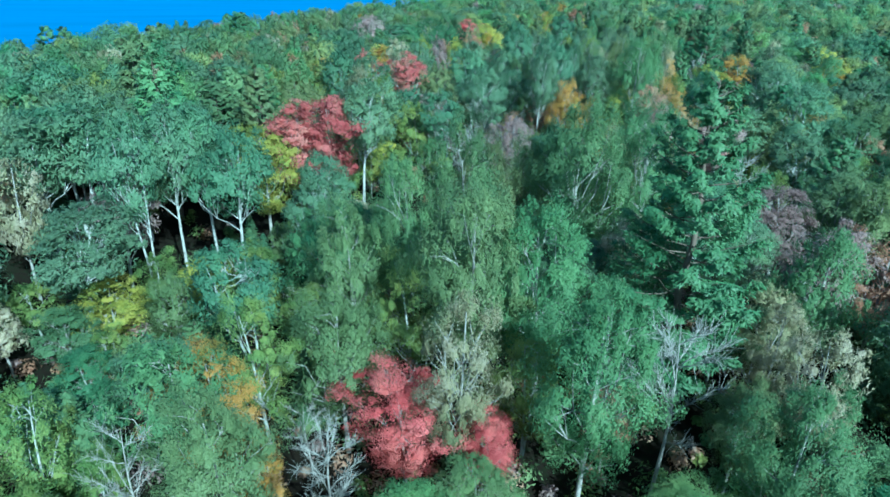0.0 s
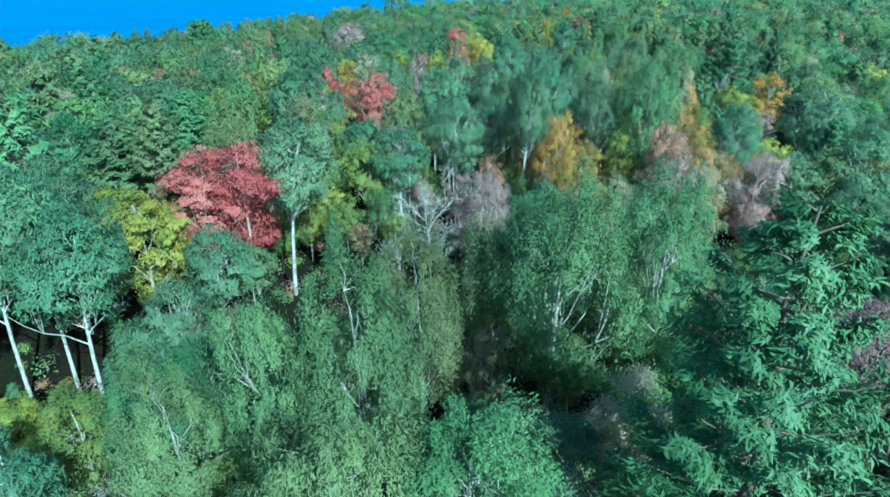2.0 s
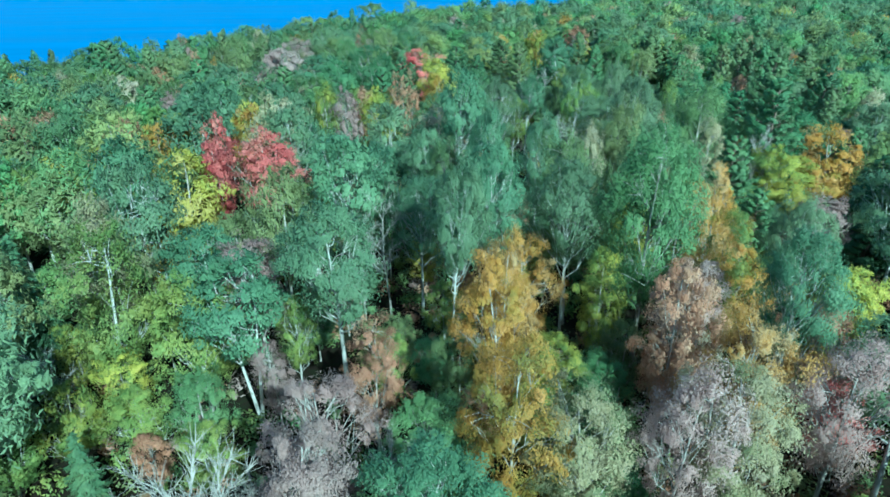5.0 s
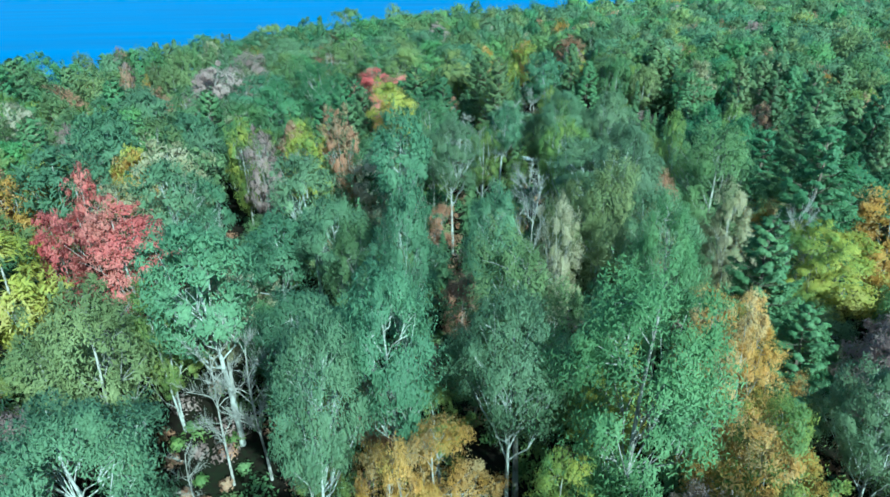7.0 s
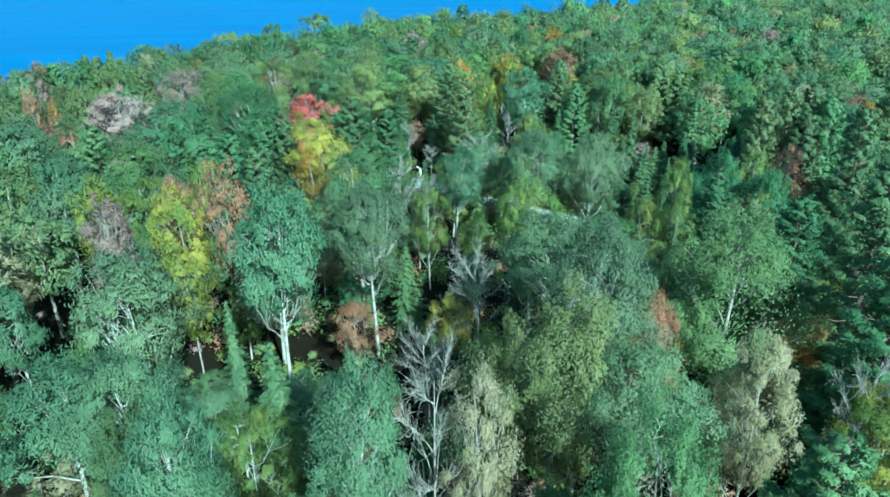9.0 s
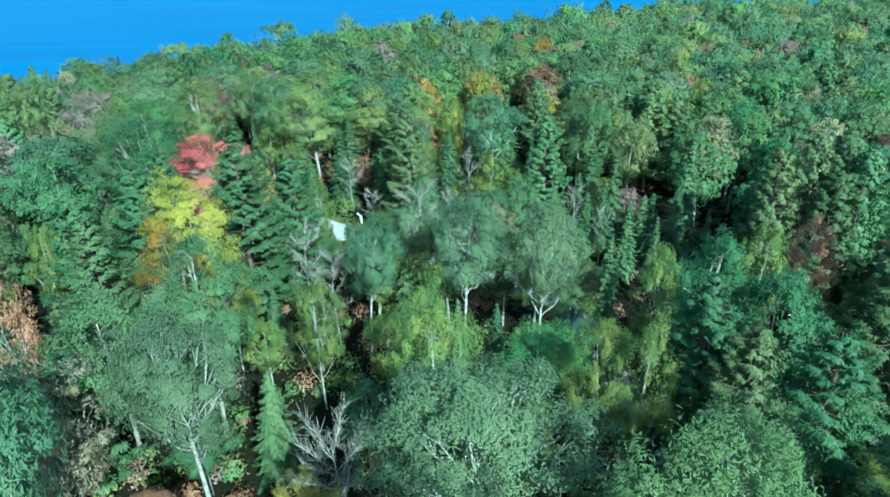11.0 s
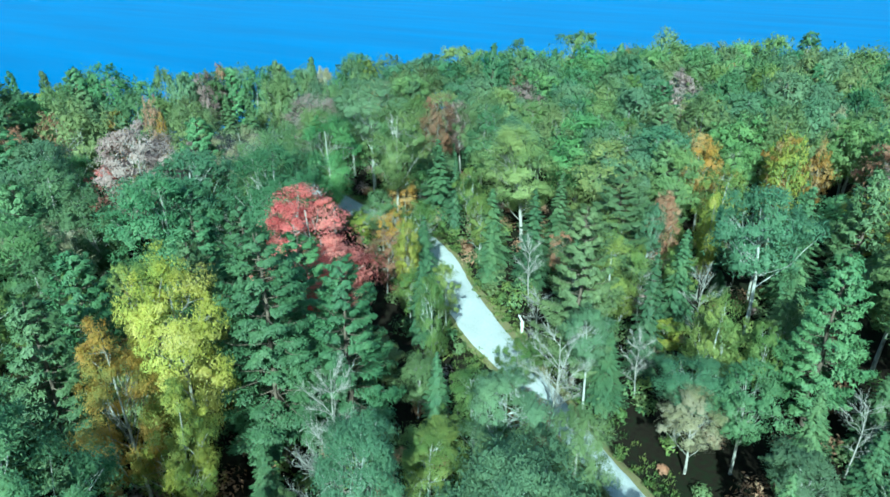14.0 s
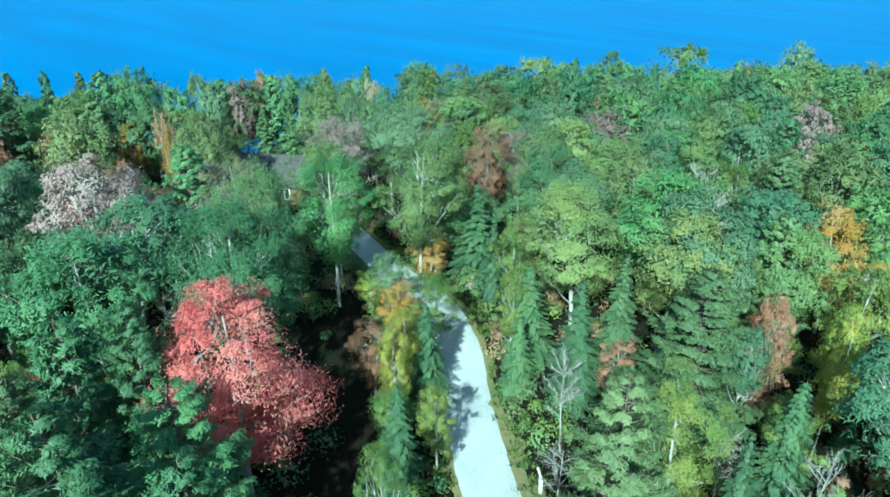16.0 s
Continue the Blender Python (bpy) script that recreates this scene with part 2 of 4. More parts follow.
# Every kind of tree is modelled 12 m high with a crown of 3 m radius, then scaled to each tree.
def broadleaf(seed, leaves, blade, crown_from=0.35, plume=(0.55, 0.55, 0.95), plumes=46, limbs=11, forks=1, gap=0.0, fine=True, loose=0.55, dome=0.0, sprigs=1, fill=0.25):
    """A deciduous tree: trunk, limbs with side branches, and leaves in upright plumes at the limbs' ends."""
    rng = np.random.default_rng(seed)
    trunk, limb = Wood(), Wood()
    lean = rng.normal(size=2) * 0.45
    zs = np.linspace(0, 1, 9 if fine else 4)

    def stem(s, off):
        s = np.asarray(s, float)
        return np.stack([lean[0] * s ** 1.5 + off[0] * s + 0.12 * np.sin(5 * s + seed) * s, lean[1] * s ** 1.5 + off[1] * s + 0.12 * np.cos(4 * s + seed) * s, 10.6 * s], -1)

    stems = []
    for k in range(forks):
        ang = rng.uniform(0, 6.28)
        off = np.array([math.cos(ang), math.sin(ang)]) * (0 if forks == 1 else rng.uniform(0.5, 1.3))
        stems.append(off)
        trunk.tube(stem(zs, off), 0.145 if forks == 1 else 0.115, 0.03, 7 if fine else 3)
    # crown plumes over an egg-shaped envelope; a dome has most of them in its upper half and leaves its limbs in view below
    lo, top = 12 * crown_from, 11.6
    mid, half = (lo + top) / 2, (top - lo) / 2
    g = -0.95 + 1.95 * rng.uniform(0, 1, plumes) ** (1 - dome)
    ang = np.arange(plumes) * 2.39996 + rng.uniform(0, 6)
    wide = np.sqrt(np.clip(1 - np.abs(g) ** 2.2, 0.03, 1)) * np.where(g < 0, 1 - 0.25 * np.abs(g), 1)
    depth = rng.uniform(0.5 + 0.3 * dome, 1.0, plumes) * np.where(rng.uniform(size=plumes) < 0.14, 1.22, 1.0)
    bearing = np.mod(ang, 6.2832)
    lump = 1 + 0.20 * np.sin(2 * bearing + seed) + 0.14 * np.sin(3 * bearing + 4 * g + 2 * seed) + 0.10 * np.sin(7 * g + bearing)
    cen = np.stack([2.6 * wide * depth * lump * np.cos(ang), 2.6 * wide * depth * lump * np.sin(ang), mid + g * half * rng.uniform(0.80, 1.08, plumes)], -1)
    cen[:, :2] += lean * (cen[:, 2:] / 12) ** 1.5
    if gap:
        keep = rng.uniform(size=plumes) > gap
        cen = cen[keep]
    # limbs rise from the trunk out to the plumes and fork on the way
    order = rng.permutation(len(cen))[: limbs]
    for i, c in enumerate(cen[order]):
        off = stems[i % forks]
        s0 = np.clip((c[2] - np.hypot(c[0], c[1]) * rng.uniform(0.9, 1.6)) / 10.6, 0.24, 0.93)
        a = stem([s0], off)[0]
        way_up = curve_path(rng, a, c, -0.22 if dome else 0.1, 5 if fine else 3, 0.12)
        limb.tube(way_up, (0.062 if dome else 0.04) * (1.25 - s0), 0.012, 5 if fine else 3)
        if fine:
            near = cen[np.argsort(((cen - c) ** 2).sum(1))[1:4]]
            for d in near:
                limb.tube(curve_path(rng, way_up[2], d, 0.1, 3, 0.06), 0.028, 0.008, 3)
    # every plume is a handful of sprigs
    full = np.asarray(plume) * (rng.uniform(0.6, 1.45, (len(cen), 1)) * rng.uniform(0.8, 1.2, (len(cen), 3)))
    mother = np.repeat(np.arange(len(cen)), sprigs)
    swing = unit(rng.normal(size=(len(mother), 3)) + np.array([0, 0, 0.25]))
    sprig = cen[mother] + swing * full[mother] * (0.72 if sprigs > 1 else 0)
    small = full[mother] * (rng.uniform(0.32, 0.72, (len(mother), 1)) if sprigs > 1 else 1.1)
    which = rng.integers(0, len(sprig), leaves)
    d = unit(rng.normal(size=(leaves, 3)))
    r = rng.uniform(0.2, 1.0, (leaves, 1)) ** loose
    r = np.where(rng.uniform(size=r.shape) < 0.12, r * rng.uniform(1.0, 1.7, r.shape), r)
    at = sprig[which] + d * r * small[which]
    # some leaves fill the crown's skin between the plumes
    skin = rng.uniform(size=leaves) < fill
    up = rng.uniform(-0.75 + 0.6 * dome, 1.0, leaves)
    turn = rng.uniform(0, 6.2832, leaves)
    girth = np.sqrt(np.clip(1 - np.abs(up) ** 2.2, 0.02, 1)) * (1 + 0.20 * np.sin(2 * turn + seed) + 0.14 * np.sin(3 * turn + 4 * up + 2 * seed) + 0.10 * np.sin(7 * up + turn)) * rng.uniform(0.62, 1.04, leaves)
    over = np.stack([2.6 * girth * np.cos(turn), 2.6 * girth * np.sin(turn), mid + up * half * rng.uniform(0.8, 1.0, leaves)], -1)
    over[:, :2] += lean * (over[:, 2:] / 12) ** 1.5
    at = np.where(skin[:, None], over, at)
    axis = np.stack([lean[0] * 0.5 + 0 * at[:, 0], lean[1] * 0.5 + 0 * at[:, 0], np.full(len(at), mid - 1)], -1)
    out = d * 0.15 + unit(at - cen[mother[which]]) * np.where(skin, 0.0, 0.34)[:, None] + unit(at - axis) * 0.9 + np.array([0, 0, 0.2])
    face = unit(out) + rng.normal(size=at.shape) * 0.5
    along = d * 0.4 + unit(at - axis) * 0.3 + np.array([0, 0, 0.9]) + rng.normal(size=at.shape) * 0.36
    return trunk.arrays(), limb.arrays(), blades(rng, at, face, blade * 1.42, blade * 0.45, along, out, 0.72)


def pine(seed, needles, blade, fine=True):
    """A white pine: level boughs at uneven heights, each a flat feathered fan of twigs with tufts of needles that turn up at the tips."""
    rng = np.random.default_rng(seed)
    trunk, limb = Wood(), Wood()
    trunk.tube([(0.1 * math.sin(z), 0.1 * math.cos(1.3 * z), z) for z in np.linspace(0, 11.7, 8 if fine else 4)], 0.2, 0.02, 7 if fine else 3)
    boughs = 104 if fine else 56
    cen, size, way = [], [], []
    for i in range(boughs):
        s = ((i + rng.uniform()) / boughs) ** 1.12
        z = 2.0 + 9.6 * s
        reach = 3.0 * (1 - s) ** 0.66 * (0.62 + 0.38 * min(1, s * 4 + 0.2)) + 0.2
        a = i * 2.39996 + rng.uniform(-0.5, 0.5)
        L = reach * rng.uniform(0.6, 1.12)
        d = np.array([math.cos(a), math.sin(a), 0.0])
        side = np.array([-d[1], d[0], 0.0])
        rise = (rng.uniform(-0.10, 0.20) + 0.5 * s) * L
        a0 = np.array([0, 0, z])
        limb.tube(curve_path(rng, a0, a0 + d * L + np.array([0, 0, rise]), -0.1 * L, 4, 0.03), 0.028, 0.008, 4 if fine else 3)
        twigs = int((4 + 4.5 * L) if fine else 3 + 3 * L)
        for k in range(twigs):
            u = 0.28 + 0.72 * (k + rng.uniform(0, 0.8)) / twigs
            root = a0 + d * L * u + np.array([0, 0, rise * u ** 2 - 0.1 * L * math.sin(math.pi * u)])
            lean = (1 if k % 2 else -1) * rng.uniform(0.25, 0.95) * min(1.0, 1.5 - u)
            go = unit(d * 0.8 + side * lean + np.array([0, 0, rng.uniform(0.0, 0.28)]))
            far_out = (0.40 * L * (1.1 - u) + 0.20) * rng.uniform(0.7, 1.2)
            for q in (0.35, 0.72, 1.0) if fine else (0.4, 1.0):
                cen.append(root + go * far_out * q)
                size.append(0.12 + 0.035 * L)
                way.append(go)
    cen, size, way = np.array(cen), np.array(size), np.array(way)
    which = rng.integers(0, len(cen), needles)
    d = unit(rng.normal(size=(needles, 3)))
    at = cen[which] + d * rng.uniform(0.2, 1.0, (needles, 1)) ** 0.6 * size[which][:, None] * np.array([1.15, 1.15, 0.62])
    core = unit(at * np.array([1, 1, 0]))
    out = d * 0.3 + core * 0.55 + np.array([0, 0, 0.62])
    face = unit(out) + rng.normal(size=at.shape) * 0.4
    along = way[which] + d * 0.45 + np.array([0, 0, 0.22]) + rng.normal(size=at.shape) * 0.3
    return trunk.arrays(), limb.arrays(), blades(rng, at, face, blade * 1.1, blade * 0.34, along, out, 0.66)


def spruce(seed, sprays, blade, fine=True):
    """A spruce or fir: a spire of close whorls of flat drooping fronds."""
    rng = np.random.default_rng(seed)
    trunk, limb = Wood(), Wood()
    trunk.tube([(0, 0, z) for z in np.linspace(0, 11.95, 5)], 0.16, 0.015, 6 if fine else 3)
    at, way, out = [], [], []
    level = np.linspace(0.7, 11.6, 34 if fine else 16)
    for z in level:
        s = (z - 0.7) / 11.2
        reach = 3.0 * (1 - s) ** 0.92 + 0.15
        n = 7 if fine else 5
        for k in range(n):
            a = k * 6.283 / n + rng.uniform(0, 0.9) + z * 3
            L = reach * rng.uniform(0.66, 1.1)
            zb = z + rng.uniform(-0.16, 0.16)
            d = np.array([math.cos(a), math.sin(a), -0.30 + 0.45 * s])
            side = np.array([-d[1], d[0], 0.0])
            if fine:
                limb.tube([(0, 0, zb), d * L * 0.92 + np.array([0, 0, zb])], 0.022, 0.006, 3)
            m = max(2, int(sprays * (L + 0.35) / 1.85 / (len(level) * n)))
            u = (np.arange(m) + rng.uniform(0.3, 1, m)) / m
            w = np.where(np.arange(m) % 2, 1.0, -1.0) * rng.uniform(0.1, 1.0, m)
            p = np.array([0, 0, zb]) + np.outer(0.12 * L + u * 0.88 * L, d) + (w * 0.36 * L * (1.08 - u))[:, None] * side
            p[:, 2] += rng.normal(size=m) * 0.03 - np.abs(w) * 0.05 * L
            at.append(p)
            way.append(d + side * w[:, None] * 0.8 + rng.normal(size=(m, 3)) * 0.12)
            out.append(np.tile(d * np.array([0.55, 0.55, 0]) + np.array([0, 0, 0.8]), (m, 1)))
    at, way, out = np.concatenate(at), np.concatenate(way), np.concatenate(out)
    return trunk.arrays(), limb.arrays(), blades(rng, at, out + rng.normal(size=at.shape) * 0.22, blade, blade * 0.4, way, out, 0.7)


def bare(seed, detail):
    """A leafless tree: trunk, rising limbs and sprays of fine twigs."""
    fine = detail in ("near", "mid")
    sprays = {"near": 40, "mid": 24, "far": 12, "faint": 7, "distant": 4}[detail]
    rng = np.random.default_rng(seed)
    trunk, limb, twig = Wood(), Wood(), Wood()
    trunk.tube([(0.2 * math.sin(z * 0.4 + seed), 0.2 * math.cos(z * 0.5), z) for z in np.linspace(0, 10.5, 7)], 0.15, 0.02, 6 if fine else 3)
    for k in range(16 if fine else 9):
        z = rng.uniform(3.0, 9.8)
        a = k * 2.4 + rng.uniform(-0.4, 0.4)
        L = 3.0 * (1.15 - abs(z - 6) / 7) * rng.uniform(0.7, 1.1)
        p0 = np.array([0.2 * math.sin(z * 0.4 + seed), 0.2 * math.cos(z * 0.5), z])
        b = p0 + np.array([math.cos(a) * L, math.sin(a) * L, L * rng.uniform(0.5, 1.0)])
        b[2] = min(b[2], 12)
        pts = curve_path(rng, p0, b, 0.1, 5, 0.08)
        limb.tube(pts, 0.036, 0.01, 4 if fine else 3)
        for j in range(sprays):
            q = pts[1] + (pts[-1] - pts[1]) * rng.uniform(0, 1)
            e = q + unit(rng.normal(size=3) * 0.8 + (b - p0) / L * 0.8 + np.array([0, 0, 0.5])) * rng.uniform(0.5, 1.2)
            twig.tube(np.array([q, (q + e) / 2 + rng.normal(size=3) * 0.05, e]), 0.016, 0.006, 3)
    tv, tf = twig.arrays()
    return trunk.arrays(), limb.arrays(), (tv, tf, None)


BROAD = {
    # crown's lower edge, plume's half sizes, plumes, limbs, share of gaps, how full of leaf
    "aspen_tree": (0.47, (0.64, 0.64, 0.62), 60, 18, 0.06, 0.95),
    "poplar_tree": (0.32, (0.52, 0.52, 0.85), 78, 12, 0.0, 1.1),
    "ash_tree": (0.36, (0.64, 0.64, 0.70), 58, 12, 0.0, 1.1),
    "basswood_tree": (0.34, (0.70, 0.70, 0.66), 58, 12, 0.0, 1.1),
    "birch_tree": (0.28, (0.62, 0.62, 0.75), 52, 12, 0.08, 0.9),
    "red_maple_tree": (0.28, (0.80, 0.80, 0.48), 56, 12, 0.0, 1.2),
    "orange_maple_tree": (0.26, (0.70, 0.70, 0.60), 56, 12, 0.0, 1.15),
    "yellow_maple_tree": (0.24, (0.70, 0.70, 0.60), 58, 12, 0.0, 1.2),
    "pale_cherry_tree": (0.30, (0.60, 0.60, 0.62), 54, 16, 0.05, 1.0),
    "mauve_ash_tree": (0.32, (0.65, 0.65, 0.60), 54, 20, 0.08, 0.85),
    "rust_oak_tree": (0.28, (0.65, 0.65, 0.60), 54, 16, 0.06, 0.9),
}
KINDS = {
    "aspen_tree": (BARK_WHITE, "aspen"), "poplar_tree": (BARK_GREY, "poplar"), "ash_tree": (BARK_GREY, "ash"), "basswood_tree": (BARK_GREY, "basswood"), "birch_tree": (BARK_WHITE, "lime"), "pine_tree": (BARK_BROWN, "pine"),
    "spruce_tree": (BARK_BROWN, "spruce"), "red_maple_tree": (BARK_GREY, "red"), "orange_maple_tree": (BARK_GREY, "orange"), "yellow_maple_tree": (BARK_GREY, "yellow"),
    "pale_cherry_tree": (BARK_GREY, "cream"), "mauve_ash_tree": (BARK_GREY, "mauve"), "rust_oak_tree": (BARK_GREY, "rust"), "bare_tree": (BARK_GREY, None),
}
# blades and their half length, from the trees beside the flight to those by the lake
DETAIL = {"near": (38000, 0.054), "mid": (13500, 0.094), "far": (5000, 0.155), "faint": (2300, 0.225), "distant": (1100, 0.315)}


def grow(kind, seed, detail):
    blade_count, blade = DETAIL[detail]
    fine = detail in ("near", "mid", "far")
    if kind == "pine_tree":
        return pine(seed, int(blade_count * 1.5), blade * 1.55, fine)
    if kind == "spruce_tree":
        return spruce(seed, int(blade_count * 1.1), blade * 1.6, fine)
    if kind == "bare_tree":
        return bare(seed, detail)
    low, plume, plumes, limbs, gap, full = BROAD[kind]
    dome = 0.26 if kind == "aspen_tree" else 0.0
    if not fine:
        return broadleaf(seed, int(blade_count * full), blade, low, tuple(1.3 * p for p in plume), 34 if detail == "faint" else 30, 4 if detail == "faint" else 2, 1, 0.0, False, dome=dome)
    return broadleaf(seed, int(blade_count * full), blade, low, plume, plumes, {"near": limbs + 8, "mid": limbs, "far": 5}[detail], 1 + seed % 2 if kind in ("aspen_tree", "birch_tree") else 1, gap, dome=dome, sprigs={"near": 7, "mid": 5, "far": 3}[detail], fill={"near": 0.07, "mid": 0.1, "far": 0.18}[detail])


LABELS = {
    "aspen_tree": ("grey-green aspen with a pale trunk, in the autumn forest", "aspen tree"),
    "poplar_tree": ("full green poplar with upright leafy plumes", "poplar tree"),
    "ash_tree": ("mid-green ash with a dense rounded crown", "ash tree"),
    "basswood_tree": ("light yellowish-green basswood with a broad domed crown", "basswood tree"),
    "birch_tree": ("young birch with leaves turning yellow-green", "birch tree"),
    "pine_tree": ("dark green white pine with level tiered boughs", "pine tree"),
    "spruce_tree": ("dark green spire-shaped spruce among taller trees", "spruce tree"),
    "red_maple_tree": ("maple in full crimson and pink autumn leaf", "maple tree"),
    "orange_maple_tree": ("maple with orange and tan autumn leaves", "maple tree"),
    "yellow_maple_tree": ("maple with bright golden yellow autumn leaves", "maple tree"),
    "pale_cherry_tree": ("thin-leaved tree with faded cream leaves on grey wood", "deciduous tree"),
    "mauve_ash_tree": ("half-bare tree with dusty mauve leaves and grey twigs", "deciduous tree"),
    "rust_oak_tree": ("oak with dry rust-brown leaves clinging on", "oak tree"),
    "bare_tree": ("leafless grey tree with fine bare twigs", "bare tree"),
}
VARIANTS = 3
GROWN, FAR = {}, {}
for n, (kind, (bark, leaf)) in enumerate(KINDS.items()):
    FAR[kind] = [grow(kind, 900 + 31 * n + v, "distant") for v in range(VARIANTS)]
    for detail in ("near", "mid", "far", "faint"):
        GROWN[kind, detail] = []
        for v in range(VARIANTS):
            (tv, tf), (lv, lf), (cv, cf, cn) = grow(kind, 100 + 17 * n + v, detail)
            GROWN[kind, detail].append((mesh_of("trunk", np.concatenate([tv, lv]), np.concatenate([tf, lf + len(tv)]), bark, True), mesh_of("crown", cv, cf, LEAVES[leaf] if leaf else bark, normals=cn)))


# ---- the land, the lake and the road ----
SHORE_U = (-400, -28, 42, 81, 108, 129, 159, 191, 216, 244, 279, 322, 474, 900)
SHORE_V = (175, 170, 166, 171, 175, 184, 188, 191, 176, 168, 173, 180, 191, 200)


def inland(x, y):
    """Metres from the lake's edge, positive on land."""
    u, v = (x + y) * 0.70711, (y - x) * 0.70711
    return np.interp(u, SHORE_U, SHORE_V) + 3.0 - v


def height(x, y):
    s = np.clip((inland(x, y) + 4) / 12, 0, 1)
    s = s * s * (3 - 2 * s)
    return -9 + 9 * s + 0.12 * s * (np.sin(x * 0.21 + 1) * np.cos(y * 0.17) + 0.6 * np.sin(x * 0.53 + y * 0.41))


ROAD = [(40.2, 134), (39.6, 138), (39.2, 143), (37.8, 149), (33, 152.8), (27, 156.5), (20, 161), (14, 164.4), (8, 169), (3, 173.6), (-2, 176.4), (-9, 177.6), (-17, 179.6), (-27, 182)]
ROAD_WIDE = [2.6, 2.6, 2.8, 2.8, 2.4, 2.4, 3.0, 4.0, 4.1, 4.0, 4.0, 4.0, 3.8, 3.6]


def smooth_line(pts, wide, step=1.0):
    pts, wide = np.array(pts, float), np.array(wide, float)
    s = np.concatenate([[0], np.cumsum(np.linalg.norm(np.diff(pts, axis=0), axis=1))])
    t = np.arange(0, s[-1], step)
    p = np.stack([np.interp(t, s, pts[:, 0]), np.interp(t, s, pts[:, 1])], -1)
    w = np.interp(t, s, wide)
    for _ in range(4):
        p[1:-1] = (p[:-2] + 2 * p[1:-1] + p[2:]) / 4
    return p, w


road_line, road_wide = smooth_line(ROAD, ROAD_WIDE)


def off_road(x, y):
    return np.sqrt(((road_line - (x, y)) ** 2).sum(1)).min()


def strip(name, line, wide, lift, mat, ragged, label):
    """A ribbon that lies on the land, with a ragged edge and a slight crown."""
    rng = np.random.default_rng(5)
    way = unit(np.gradient(line, axis=0))
    side = np.stack([-way[:, 1], way[:, 0]], -1)
    cols = np.linspace(-0.5, 0.5, 9)
    rows = []
    edge = rng.normal(size=(len(line), 2)) * ragged
    for c in cols:
        e = np.where(c < 0, edge[:, 0], edge[:, 1]) * (abs(c) > 0.4)
        xy = line + side * (c * wide + e)[:, None]
        z = height(xy[:, 0], xy[:, 1]) + lift * (1 - (2 * abs(c)) ** 4) + (0.03 if abs(c) < 0.4 else -0.06)
        rows.append(np.column_stack([xy, z]))
    v = np.stack(rows, 1).reshape(-1, 3)
    i, j = np.meshgrid(np.arange(len(line) - 1), np.arange(8), indexing="ij")
    q = np.stack([i * 9 + j, i * 9 + j + 1, i * 9 + 10 + j, i * 9 + 9 + j], -1).reshape(-1, 4)[:, ::-1]
    return tagged(new(name, mesh_of(name, v, q, mat, True)), label, "road", kind="structure")


axis_x = np.concatenate([[-4000, -2000, -900, -500, -330], np.arange(-240, 331, 3.0), [420, 560, 900, 2000, 4000]])
axis_y = np.concatenate([[-4000, -1500, -500, -150, -60], np.arange(-30, 481, 3.0), [560, 700, 1000, 2000, 4000]])
gx, gy = np.meshgrid(axis_x, axis_y, indexing="ij")
gi, gj = np.meshgrid(np.arange(len(axis_x) - 1), np.arange(len(axis_y) - 1), indexing="ij")
ny = len(axis_y)
ground_faces = np.stack([gi * ny + gj, (gi + 1) * ny + gj, (gi + 1) * ny + gj + 1, gi * ny + gj + 1], -1).reshape(-1, 4)
ground = new("ground", mesh_of("ground", np.stack([gx, gy, height(gx, gy)], -1).reshape(-1, 3), ground_faces, SHADED_LITTER, True))
tagged(ground, "forest floor of leaf litter and moss, shade darkened into its colour", "ground", kind="structure")
lake = new("water", mesh_of("water", [(-4900, -4900, -3), (4900, -4900, -3), (4900, 4900, -3), (-4900, 4900, -3)], [(0, 1, 2, 3)], WATER))
tagged(lake, "open blue lake with faint wind ripples", "lake", kind="structure")
strip("pavement", road_line, road_wide + 1.3, 0.04, VERGE, 0.35, "dry yellow grass verge beside the gravel road").name = "verge"
strip("road", road_line, road_wide, 0.10, GRAVEL, 0.12, "pale gravel track winding through the forest")

# ---- trees that stand out: x, y, height, crown radius ----
PALE_ASPENS = [
    (-16.8, 29.6, 8, 2.6), (-26.9, 41.8, 11.6, 4.2), (-10.6, 47.9, 11.7, 2.1), (-24.8, 48.7, 16.6, 2.8), (-18.1, 52, 14.5, 3.3), (-23.9, 53.2,
    16.4, 3), (-21.3, 54.4, 16.2, 2.8), (-33.7, 56.9, 15.4, 4.3), (-37.9, 57, 14.3, 4.2), (-12, 58.2, 10.4, 2.6), (-24.2, 61.7, 14.5, 3.1),
    (-38.4, 63.2, 14.3, 4), (37.8, 64.7, 10.6, 3.5), (-9.3, 68.5, 15.7, 3.7), (40.6, 71.5, 14.3, 3.2), (35.2, 73.6, 11.3, 3.4), (30.9, 77.9, 15,
    2.2), (-0.1, 80, 12, 3.2), (5.2, 82.6, 14.7, 3.5), (12.2, 85.5, 16.4, 2.2)]
